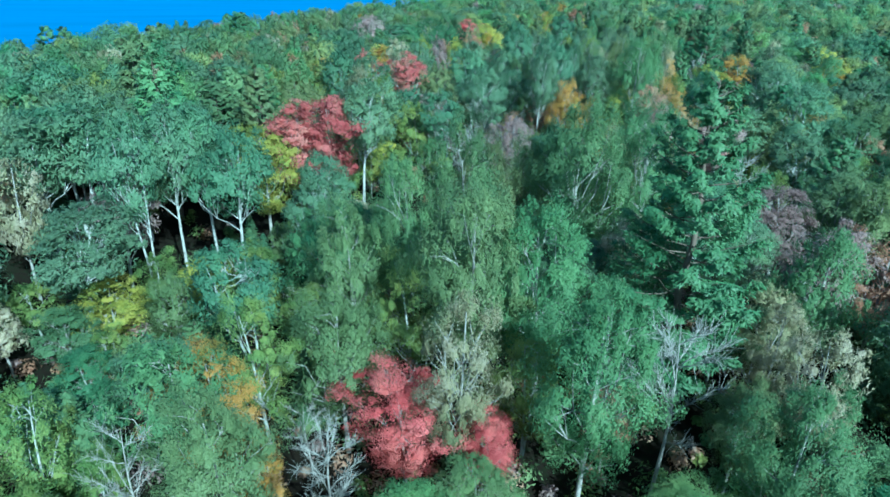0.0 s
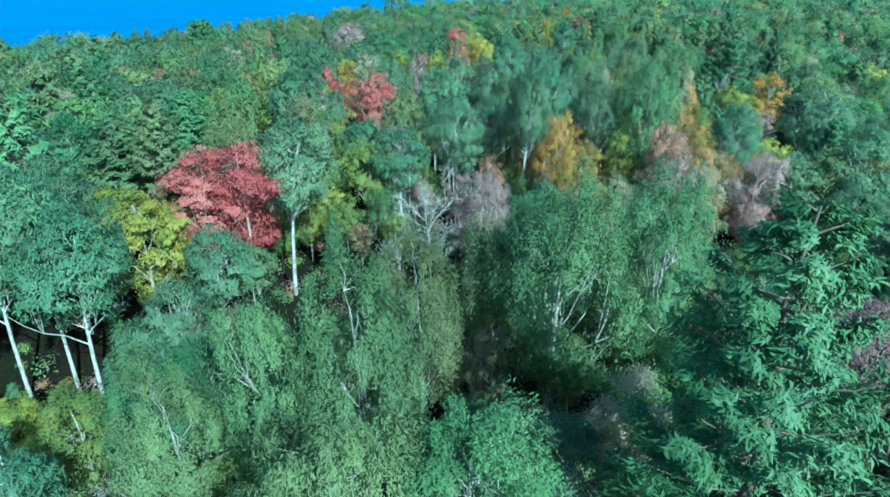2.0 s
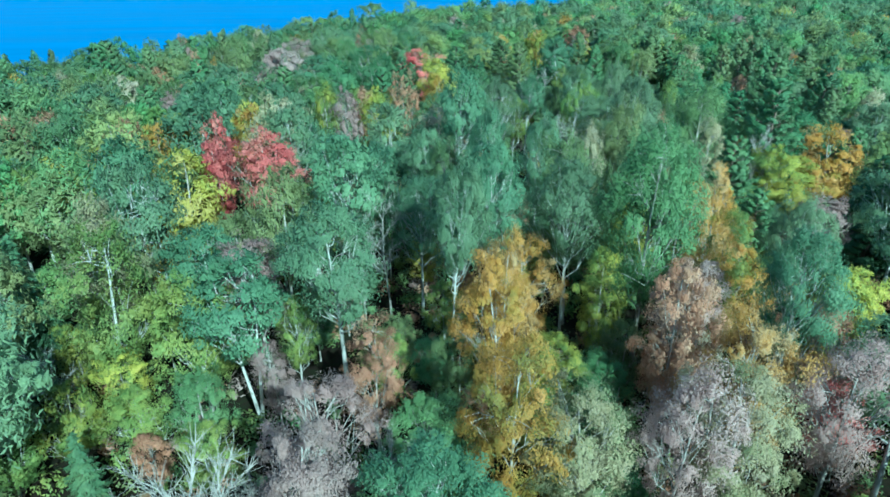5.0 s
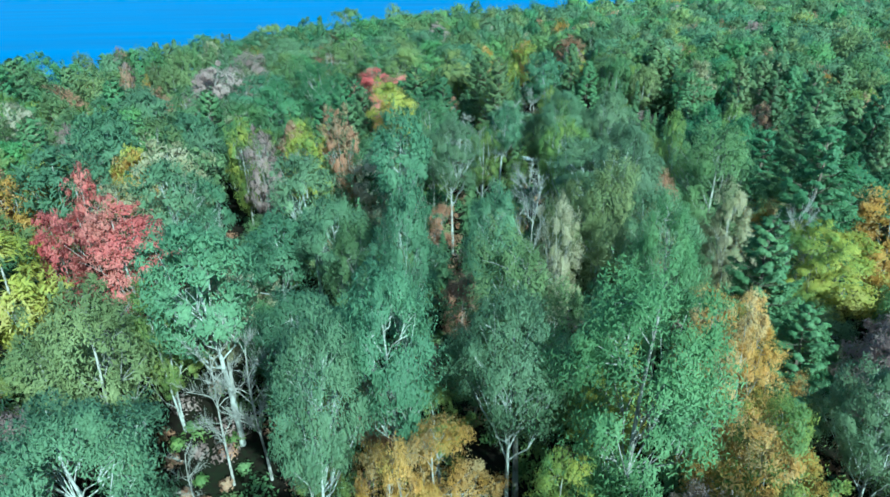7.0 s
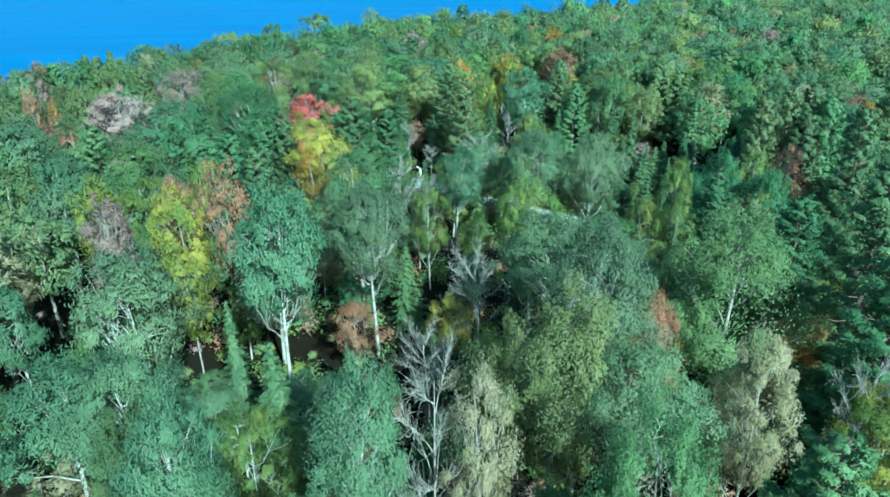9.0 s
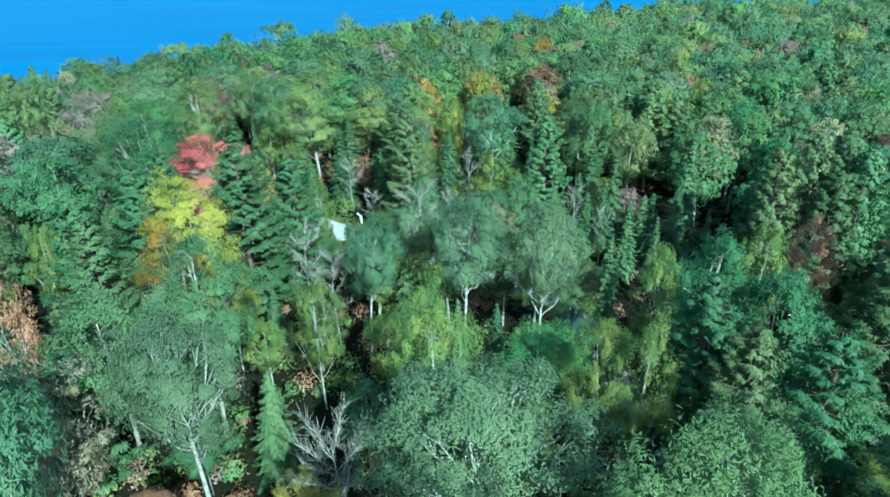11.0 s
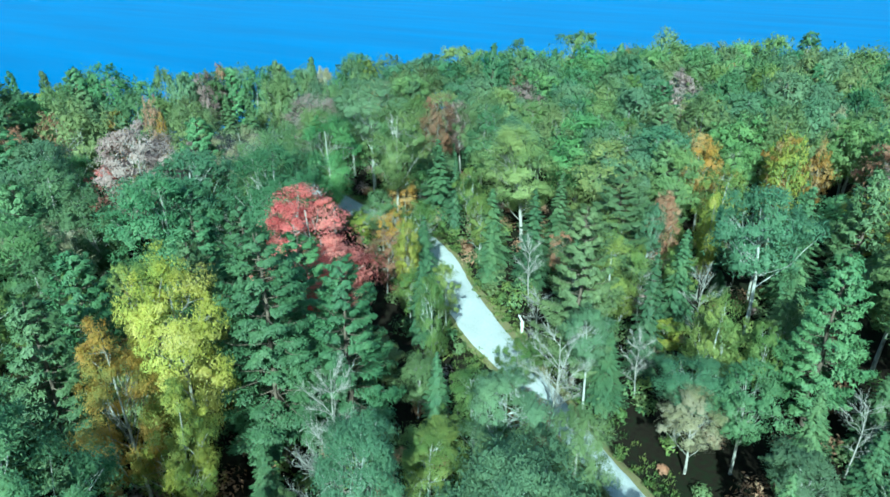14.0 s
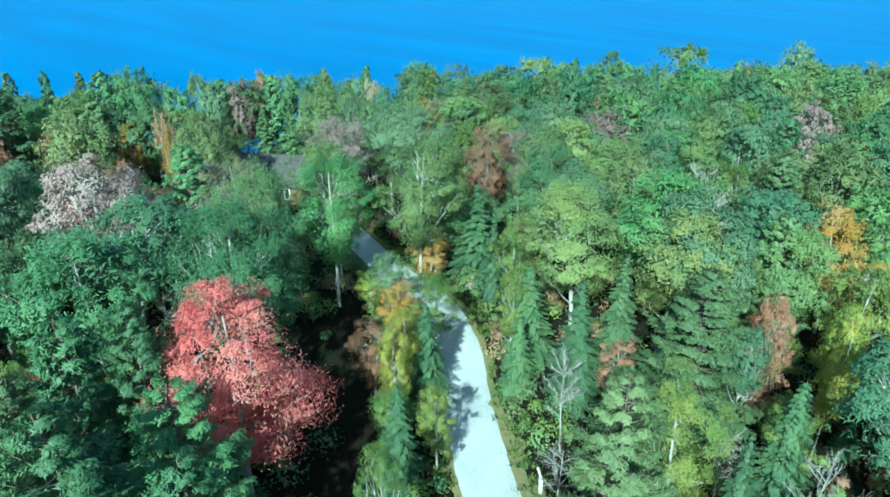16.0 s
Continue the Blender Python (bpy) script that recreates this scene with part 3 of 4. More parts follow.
PALE_ASPENS_B = [
    (44.3, 86.8, 13.8, 2.9), (36.6, 88.5, 12.9, 2.2), (-9.3, 88.7, 15.3, 3), (15.2, 89.2, 16.4, 2.6), (20.4, 89.6, 15.3, 2.4), (9.6, 93.8, 12.5,
    2.7), (4.2, 96.8, 15.2, 3.7), (-15.1, 97.9, 14.3, 3.1), (14.4, 98.6, 16.7, 2), (19.3, 102.2, 15.1, 2.1), (9.7, 105.3, 13.5, 2.7), (30.9,
    106.7, 13.5, 2.7), (29.4, 111.4, 16.8, 2.9), (-4.8, 111.9, 14.3, 2.8), (5.9, 113, 13.9, 3.1), (-2.9, 114.9, 11.6, 2), (12.2, 117.1, 16.5,
    2.9), (31, 122.8, 13, 4.3), (16.7, 124.3, 14.3, 2.8), (-17.5, 127.5, 14.3, 2.9)]
PALE_ASPENS_C = [
    (-9.6, 130.3, 11.8, 2.2), (-14.1, 137.4, 11.7, 3), (34.1, 139.4, 13.5, 2.3), (21.9, 140.8, 11.5, 2.2), (28.8, 141.2, 13.1, 3), (-11, 155.4,
    12.5, 4.6), (24.1, 160.6, 7.9, 1.8), (30.9, 175.6, 12.5, 3.6), (22.1, 176.6, 9.5, 1.2), (-45.6, 179.4, 12.5, 2.1), (-15.4, 184.8, 14.3,
    4.3), (-27.4, 187, 12, 2.2), (-45.3, 188.9, 12.5, 2.5), (53.5, 191.3, 12.5, 3.7), (-41, 191.5, 7, 2.2), (44.4, 195.2, 12.5, 4), (-40.4,
    197.6, 11.6, 2.5)]
POPLARS = [
    (14.9, 21.2, 12, 2.3), (-10, 21.6, 11.2, 2.5), (6.9, 25, 14.3, 2.9), (1.6, 32.1, 17.4, 2.8), (5.9, 33.9, 15.1, 3.2), (23.3, 35.5, 13.1,
    2.5), (-6.2, 38.4, 13.4, 2.6), (1.4, 38.4, 18.2, 2.8), (-2.1, 38.9, 16.8, 2.2), (10, 47.4, 18.2, 3.8), (-1.2, 49.2, 9.6, 2.6), (1.4, 49.5,
    11.2, 2.1), (7.3, 50.6, 14.2, 2.5), (16.1, 50.8, 17.3, 3.2), (12, 57, 14.3, 2.5), (17.9, 58.3, 14.2, 2.4), (39.6, 74, 12, 3.1), (12.7, 79.4,
    8.2, 1.7), (20.9, 79.5, 6, 2.1), (25.4, 87, 17.9, 3.4)]
POPLARS_B = [
    (-1, 92.6, 13.6, 2.8), (21.1, 92.8, 16, 3.2), (-5.6, 95.4, 9, 2.5), (30.2, 100.3, 15, 2.3), (11.5, 102.4, 13.1, 2.4), (27.5, 107.9, 14.9,
    3), (37.8, 115.5, 15.4, 3.5), (40.6, 120.6, 12.9, 2.3), (-38.3, 161.5, 12.5, 3.3), (-9.1, 163.8, 13.6, 3.3), (52.2, 165.9, 11, 3.2), (46,
    171.7, 11, 2.5), (41.8, 173.1, 12.3, 2.6), (-49.5, 176.9, 11.6, 2.5), (-50.6, 180, 12.5, 2.2), (-45.6, 180.5, 6.5, 2), (-46.2, 183.6, 12,
    2.8), (-48.8, 187.8, 12, 2.8)]
# the second one is placed to hide the road from the camera
POPLARS_C = [
    (3.2, 46.1, 15.5, 2.6), (34.1, 144.6, 8.5, 2.2), (-25.7, 188.9, 12, 2.2), (-37.1, 188.9, 11.5, 2.9), (-31.3, 189.5, 12.5, 2), (-42.6, 189.6,
    12, 2.8), (6.7, 191.8, 12.5, 3.3), (-36.4, 191.9, 12, 3.3), (-4.1, 192, 12.5, 3.2), (-28, 193, 12.5, 2), (-42.8, 193.2, 12.1, 2.5), (-22.6,
    203.6, 12.5, 4.2), (17.5, 207.6, 12.5, 3), (8.9, 227.9, 12.5, 4.3), (5.9, 246.9, 12.5, 4.3)]
YELLOW_GREENS = [
    (-20.3, 24.2, 9.8, 2.2), (-10.7, 30.6, 11.3, 2.6), (-9.2, 35.9, 8.7, 2.3), (-14.4, 44.1, 7.7, 2.6), (-2.7, 49.2, 8, 1.4), (-3.5, 80.4, 10.9,
    3), (8.2, 80.5, 7.3, 1.7), (-8.7, 80.5, 14.5, 3.4), (1.8, 83.4, 7.8, 1.4), (0.1, 97.8, 9.7, 2.1), (41.2, 118.5, 8.6, 2), (28, 127.2, 14,
    2.6), (38.2, 127.5, 12.4, 1.8), (36.6, 129, 11.8, 2.1), (26.8, 133.4, 11.3, 1.8), (19.8, 135, 10.2, 1.7), (40.7, 136.8, 11.5, 1.7), (48.4,
    140.6, 11.7, 2), (-3.4, 143.3, 9.7, 1.3), (-3.7, 146.2, 9.1, 1.6), (-1.4, 151, 7, 1.3), (21, 152.1, 7, 1.9)]
YELLOW_GREENS_B = [
    (-31, 42, 5.5, 2.2), (-23.5, 46.5, 6, 2), (-16.5, 46.5, 6.5, 2), (14.8, 156.2, 9, 1.3), (20, 159.1, 5, 1.6), (8, 162.4, 4.8, 1.7), (10.9,
    163.4, 6, 1.4), (30.5, 164.9, 9.1, 2), (33.2, 167.7, 6.9, 1.4), (22.4, 167.9, 10.2, 2.8), (2, 171.5, 6.5, 1.9), (6.6, 175, 6.9, 1.4), (25.4,
    175.4, 7, 1.7), (1.9, 180.5, 8, 1.9)]
PINES = [
    (14.4, 34.2, 22.5, 4.6), (-29.9, 67.5, 18.5, 4.1), (-20.7, 71.8, 16.8, 3.5), (-27.3, 77.1, 14.1, 4.6), (-26.8, 82.2, 15, 4), (-26.2, 91.1,
    14, 4), (-46.6, 98.9, 16, 4.3), (36.1, 101, 14.1, 2.8), (43.3, 110.4, 17.4, 3.6), (45.3, 116.6, 18.5, 3.6), (46.4, 126.5, 12.5, 3), (51.7,
    131, 13, 3.2), (11.7, 145.7, 15.5, 3.5), (5, 145.8, 13, 2.3), (14.8, 148.4, 14, 2.6), (1.7, 148.5, 13, 2.9), (9.5, 150.2, 13, 3), (2.9,
    151.2, 13, 2.3), (-69.1, 162.8, 12.5, 1.5), (-20.5, 164.4, 13, 2.9), (-66, 166.3, 12.5, 1.5), (36.3, 167.5, 12.7, 2.5)]
# the first two are added sunward of the road to shade it
PINES_B = [
    (43.2, 127.8, 12, 2.6), (42.5, 132, 12.5, 2.6), (4.6, 137.3, 13, 2.8), (1, 141.2, 13, 2.8), (-14.2, 144.7, 13, 2.8), (22.4, 162.3, 14, 2.6),
    (-65.2, 170.2, 12.5, 1.5), (19.9, 175.2, 12.6, 3.5), (-47.1, 181.2, 12.5, 2.5), (-29.2, 185.1, 12, 2.2), (36.5, 186.2, 12.5, 2.5), (-44.6,
    187, 12.5, 2.6), (-40.6, 192.6, 12.5, 2.5), (-43.6, 194.6, 12.5, 1.4), (14.8, 199.9, 12.5, 2.9), (-43.2, 201.6, 12.5, 1.6), (-14.5, 211.1,
    15.7, 1.7), (-15.3, 233.1, 12.5, 1.3), (-7.9, 245.1, 12.5, 1.5)]
SPRUCES = [
    (-20, 27.4, 7, 1.8), (0.9, 111.9, 8, 1.3), (8.8, 117.4, 9, 1.1), (28.6, 136.6, 8, 1.1), (31.1, 138.2, 7, 1.1), (38.5, 140.1, 11.5, 1.6),
    (45.3, 148.7, 6, 1), (51.3, 151.8, 7, 1), (18.1, 152.3, 7, 1.2), (45, 153.5, 7, 0.9), (36.7, 154.2, 6.7, 1.1), (42.9, 155, 8, 1.2), (52.9,
    155.6, 9, 1.7), (50.2, 156.2, 6.5, 0.9), (47.3, 156.4, 8.5, 1.6), (45.4, 157.4, 7.5, 1.5), (49.1, 159.7, 12, 1.8)]
SPRUCES_B = [
    (-27, 45, 6, 1.9), (-30, 47, 6.5, 2), (-20.5, 48, 5.5, 1.7), (10.1, 161.2, 7, 1.3), (41.7, 161.4, 7.1, 1.3), (36.9, 161.5, 6.9, 1.5), (25,
    161.8, 6, 1.5), (42.7, 162.1, 10.4, 1.4), (25.7, 167.1, 10, 1.4), (5.5, 167.6, 7.5, 1.6), (41.4, 168.2, 9.5, 1.6), (9.4, 172.4, 6.1, 1.3),
    (25.7, 174.2, 9, 1.7), (12.6, 174.3, 9.4, 1.9), (7.2, 176.1, 7.7, 2.1), (0, 180.4, 9, 1), (-3.5, 182.1, 9.5, 2.4), (-43.6, 184.8, 9, 2.2),
    (-41.6, 187.4, 8.5, 2), (-43, 190.5, 6, 1.8), (-40.2, 194.5, 8.5, 2.1), (-36.5, 195.6, 12.5, 2.2)]
RED_MAPLES = [
    (2.2, 26, 7.5, 1.8), (-2.2, 26.6, 9, 2.6), (-11.1, 53.3, 6, 1.8), (-16.3, 68.3, 13.5, 3.8), (-12.6, 68.5, 14.5, 3.6), (33.3, 75.2, 8, 1.9),
    (-5.7, 105.7, 13.2, 3.4), (-11.2, 107.1, 12.3, 1.8), (-14.5, 115.8, 12.5, 1.4), (5.9, 154.3, 13.6, 4), (-26, 157, 9, 2), (-22.6, 160.5, 9,
    1.4)]
ORANGE_MAPLES = [
    (-9.4, 24, 6, 1.6), (15.2, 70.6, 13.1, 2.4), (27.4, 74, 12.5, 2.4), (15.4, 78.1, 13.5, 2.4), (15.5, 82.6, 13.1, 1.6), (30.8, 85.7, 11.9,
    2.9), (16.9, 86, 10.5, 2.4), (31.6, 91.6, 14.3, 1.8), (-12, 94.5, 6.7, 2.2), (33.4, 95.7, 10.8, 2.2), (32.3, 95.9, 12, 2), (-15.2, 96.9, 6,
    1.9), (49.9, 109.9, 12.5, 3.4), (41.1, 115.6, 9.9, 2.3), (34.3, 115.6, 10, 2.3), (-11.6, 118.4, 12.8, 2.2), (9.9, 138.5, 12.3, 2.3), (-33.7,
    168.2, 10.5, 0.8), (-0.4, 170.2, 5.5, 1.5), (-5.1, 178.2, 5.5, 1.8), (28.8, 194.3, 12, 1.8), (31.1, 205.3, 9.5, 1.4)]
YELLOW_MAPLES = [
    (-25, 41.5, 6.2, 2.8), (-19.1, 45, 6.4, 2.2), (-17.8, 60.4, 13.1, 3.7), (-9.1, 75.1, 7.2, 1.8), (-7.8, 78.6, 7.4, 1.7), (18.6, 80, 7.5, 2),
    (-12.5, 81.8, 6.7, 1.3), (22.1, 84.8, 10.6, 1.8), (30.3, 85.2, 13.5, 2.1), (-17.5, 100.5, 13, 3), (-12.9, 102.7, 12.5, 3.9), (42.3, 106.5,
    11.5, 2.6), (45.3, 108.7, 10.2, 3.8), (-12.6, 120.9, 12.8, 2.2)]
YELLOW_MAPLES_B = [
    (4.3, 121.6, 11, 1.5), (22, 123, 6.5, 1.6), (2.2, 126.7, 13.3, 2.4), (-4.5, 127.5, 13.6, 2), (12.5, 139.2, 10.2, 1.7), (9.2, 142, 14.4,
    3.1), (6.5, 164.1, 8.3, 1.2), (4.2, 166.9, 7, 1.5), (26, 180, 10.5, 1.1), (24.9, 185.2, 8.5, 1.4), (28.9, 193.6, 11.7, 2.1), (28.1, 199.3,
    11.5, 2), (26.2, 211.4, 9.8, 2.5)]
CREAM_TREES = [
    (0.8, 26.6, 14.4, 2.5), (19.7, 27, 11.6, 2), (19, 31.2, 10.5, 2), (20.8, 34.7, 9.7, 2.4), (6.6, 46.9, 10.1, 1.6), (-35.6, 49.3, 13.6, 2.8),
    (25.9, 70.4, 12.7, 2.9), (27, 79.1, 8.5, 1.9), (-11.8, 85.1, 14.2, 3.2), (-41.2, 93.8, 13, 2.6), (24.4, 104, 15.2, 1.8), (36.5, 107.6, 13.5,
    1.9), (-7, 109.2, 14, 3), (36, 119.2, 8.8, 1.4), (-8.5, 119.8, 13.9, 3.6), (-37.1, 141.5, 12.8, 3.6), (-17.2, 167.4, 12.6, 2.9), (52.3,
    167.5, 12, 3.2), (-31.5, 193.7, 10.5, 2.1), (-33.2, 194.1, 12.5, 2.6)]
MAUVE_TREES = [
    (27.5, 48.3, 11.3, 2.9), (6.7, 64.8, 13.4, 2.5), (22.7, 70, 12.5, 2.2), (6.7, 70.2, 11.2, 2.5), (31.4, 72.6, 12.3, 2.6), (1.9, 78.3, 7.9,
    1.5), (26.4, 81.4, 12.2, 2.5), (-0.9, 122.7, 13.7, 1.9), (-18.7, 156.7, 14.4, 4.1), (-18.9, 159.7, 12.5, 2.8), (-21.7, 167.1, 10.5, 3.5),
    (-21.5, 181.1, 12.6, 3.6), (-45, 183, 12.5, 2.2), (-45.7, 185.4, 10.5, 2.2)]
RUST_TREES = [
    (25, 51.9, 10.4, 1.9), (-4, 73.9, 4.8, 1.3), (14, 75.9, 6.6, 1.3), (8, 76.9, 10.4, 1.9), (25.7, 77.4, 13, 2), (24.4, 77.5, 14.1, 2.3), (35,
    79.9, 9.5, 1.9), (30.6, 80.1, 8.6, 2), (13.1, 93.5, 8, 1.5), (32.9, 110.7, 13.4, 1.3), (15.7, 121.2, 7, 1.5), (5.7, 128.1, 14.9, 2), (0,
    132, 12.3, 2.2), (52.6, 142.2, 11.7, 2.1), (-28.9, 162.2, 10, 1.8), (3.6, 164.7, 6.4, 1.9), (86.9, 166.2, 12.5, 2.4), (-37.6, 170, 12, 1.2),
    (22.4, 178.6, 9.2, 1.5), (21.3, 182.8, 8.5, 1.6), (-47.1, 187.6, 12.5, 2.2), (-54.8, 188.8, 12.5, 2.2), (-9.2, 190.2, 12.5, 2.4), (-10.8,
    190.5, 11, 1.5)]
BARE_TREES = [
    (-14.7, 22.7, 9.4, 1.8), (-5.5, 23.4, 8.5, 1.9), (11.7, 27, 13.1, 2.6), (28.4, 58.3, 11.8, 2.2), (2.7, 65, 11.6, 3), (4.7, 93.6, 10.4, 1.8),
    (6.7, 93.9, 11.7, 2), (22.4, 103.8, 15.5, 1.9), (41, 107.4, 14, 1.4), (21.1, 115.1, 9.3, 1.8), (24, 122.3, 10.7, 2.1), (16.2, 145.7, 10.1,
    1.6), (23.9, 156.2, 9.2, 1.9), (21.5, 164.4, 8.7, 1.6), (17.8, 165.7, 5.1, 1.3), (14.5, 170.4, 7.1, 1.3), (-19.7, 180.2, 10.5, 2.8), (10.6,
    195.7, 10, 3), (7.6, 200.4, 10.8, 3.1)]
# two at x 44 to 47 added for road shade, two 8.5 m ones to hide it
GREEN_ASHES = [
    (-26, 37.5, 6, 2.4), (14.4, 131.4, 14.3, 3.4), (46.5, 132.5, 12, 3), (44, 136.5, 12.5, 3), (36.8, 142.9, 8.5, 2.2), (31.7, 145.9, 8.5, 2.2),
    (-7.6, 151.9, 12.5, 3.9), (-2.6, 159.2, 13.9, 4.2)]
BASSWOODS = [
    (-39.6, 92.8, 12.8, 4.6), (-20.2, 105.4, 15.6, 3.6), (-8.2, 170.4, 13.1, 3.6), (-11, 172.8, 13.4, 3.6), (-5.1, 176.8, 14, 3.6), (8.1, 180.6,
    12.8, 4.2), (10.3, 188.1, 13.2, 4.6), (-14.2, 237.2, 14.9, 4.6)]

stand = []


FLOWN = [(3, 30), (9, 55), (22, 95), (32, 125), (16, 158), (-6, 178)]


def beside_flight(x, y, reach):
    """Whether a place lies within reach of the line flown over and looked at last."""
    p = np.array((x, y), float)
    a, b = np.array(FLOWN[:-1], float), np.array(FLOWN[1:], float)
    u = np.clip(((p - a) * (b - a)).sum(1) / ((b - a) ** 2).sum(1), 0, 1)[:, None]
    return np.sqrt((((a + (b - a) * u) - p) ** 2).sum(1)).min() < reach


def detail_at(x, y):
    for reach, detail in ((16, "near"), (34, "mid"), (60, "far")):
        if beside_flight(x, y, reach):
            return detail
    return "faint"


def tree(kind, x, y, tall, wide):
    rng = random.Random(int(x * 131 + y * 17))
    trunk, crown = GROWN[kind, detail_at(x, y)][rng.randrange(VARIANTS)]
    base = new(kind)
    base.matrix_basis = Matrix.Translation((x, y, float(height(x, y)) - 0.05)) @ Matrix.Rotation(rng.uniform(0, 6.28), 4, "Z") @ Matrix.Diagonal((wide / 3, wide / 3, tall / 12, 1))
    words, sort = LABELS[kind]
    if tall < 7.2:
        words = "young low " + words
    elif tall > 14.5:
        words = "tall " + words
    if len(words.split()) < 9:
        if off_road(x, y) < 8:
            words += ", beside the gravel road"
        elif inland(x, y) < 20:
            words += ", near the lake"
    tagged(base, words, sort, sort + "s of the forest")
    part("trunk", trunk, None, base)
    part("crown", crown, None, base)
    stand.append((x, y, wide))


SPREAD = {"aspen_tree": 1.12, "poplar_tree": 1.2, "pine_tree": 1.15, "spruce_tree": 1.3}
for kind, lists in (("aspen_tree", PALE_ASPENS + PALE_ASPENS_B + PALE_ASPENS_C),
                    ("poplar_tree", POPLARS + POPLARS_B + POPLARS_C),
                    ("birch_tree", YELLOW_GREENS + YELLOW_GREENS_B),
                    ("pine_tree", PINES + PINES_B),
                    ("spruce_tree", SPRUCES + SPRUCES_B),
                    ("red_maple_tree", RED_MAPLES),
                    ("orange_maple_tree", ORANGE_MAPLES),
                    ("yellow_maple_tree", YELLOW_MAPLES + YELLOW_MAPLES_B),
                    ("pale_cherry_tree", CREAM_TREES),
                    ("mauve_ash_tree", MAUVE_TREES),
                    ("rust_oak_tree", RUST_TREES),
                    ("bare_tree", BARE_TREES),
                    ("ash_tree", GREEN_ASHES),
                    ("basswood_tree", BASSWOODS)):
    for x, y, tall, wide in lists:
        tree(kind, x, y, tall, wide * SPREAD.get(kind, 1.05))

# ---- the rest of the forest ----
HOUSE = (-36.3, 180.8)
# openings set from the camera's view, for dark gaps and sight lines: x, y, radius
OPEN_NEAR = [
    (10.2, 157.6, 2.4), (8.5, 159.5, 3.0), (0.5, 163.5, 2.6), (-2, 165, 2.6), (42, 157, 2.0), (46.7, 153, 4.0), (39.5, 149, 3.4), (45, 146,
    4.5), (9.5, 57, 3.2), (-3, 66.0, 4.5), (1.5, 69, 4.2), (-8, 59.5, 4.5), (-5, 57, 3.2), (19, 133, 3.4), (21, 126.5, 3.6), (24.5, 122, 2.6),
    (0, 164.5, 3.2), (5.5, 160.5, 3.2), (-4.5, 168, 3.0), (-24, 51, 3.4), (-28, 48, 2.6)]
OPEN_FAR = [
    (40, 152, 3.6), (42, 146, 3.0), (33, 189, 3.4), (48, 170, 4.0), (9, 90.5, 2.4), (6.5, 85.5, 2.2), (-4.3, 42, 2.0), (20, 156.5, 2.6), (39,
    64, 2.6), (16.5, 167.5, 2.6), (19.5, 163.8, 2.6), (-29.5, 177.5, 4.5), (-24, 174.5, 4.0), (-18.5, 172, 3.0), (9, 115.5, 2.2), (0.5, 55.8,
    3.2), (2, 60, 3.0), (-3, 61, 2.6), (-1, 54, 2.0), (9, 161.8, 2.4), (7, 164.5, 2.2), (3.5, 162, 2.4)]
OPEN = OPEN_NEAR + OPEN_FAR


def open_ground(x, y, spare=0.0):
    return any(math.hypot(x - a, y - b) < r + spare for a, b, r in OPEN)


MIX = (("aspen_tree", 0.20, 11.4, 3.4), ("poplar_tree", 0.12, 11.4, 3.4), ("ash_tree", 0.13, 11.2, 3.4), ("basswood_tree", 0.15, 11.2, 3.5), ("birch_tree", 0.12, 10.0, 2.8), ("pine_tree", 0.10, 12.4, 3.2),
       ("spruce_tree", 0.05, 10.0, 2.4), ("rust_oak_tree", 0.012, 10.6, 2.8), ("orange_maple_tree", 0.02, 10.4, 2.6), ("yellow_maple_tree", 0.02, 10.4, 2.7), ("pale_cherry_tree", 0.035, 10.6, 2.7),
       ("mauve_ash_tree", 0.025, 10.6, 2.8), ("rust_oak_tree", 0.025, 10.4, 2.7), ("bare_tree", 0.012, 10.5, 2.4))
SHOWY = [(x, y) for x, y, _, _ in RED_MAPLES + ORANGE_MAPLES + YELLOW_MAPLES + YELLOW_MAPLES_B + CREAM_TREES + MAUVE_TREES + RUST_TREES + BARE_TREES + SPRUCES + SPRUCES_B]


def in_front_of_showy(x, y):
    """Whether a tree here would stand close before one of the coloured trees in the camera's view, and so is kept low.
    """
    for a, b in SHOWY:
        wx, wy = (0.62, -0.78) if b > 135 else (-0.12, -0.99)
        along, across = (x - a) * wx + (y - b) * wy, (x - a) * -wy + (y - b) * wx
        if 0 < along < 9 and abs(across) < 3.2:
            return True
    return False


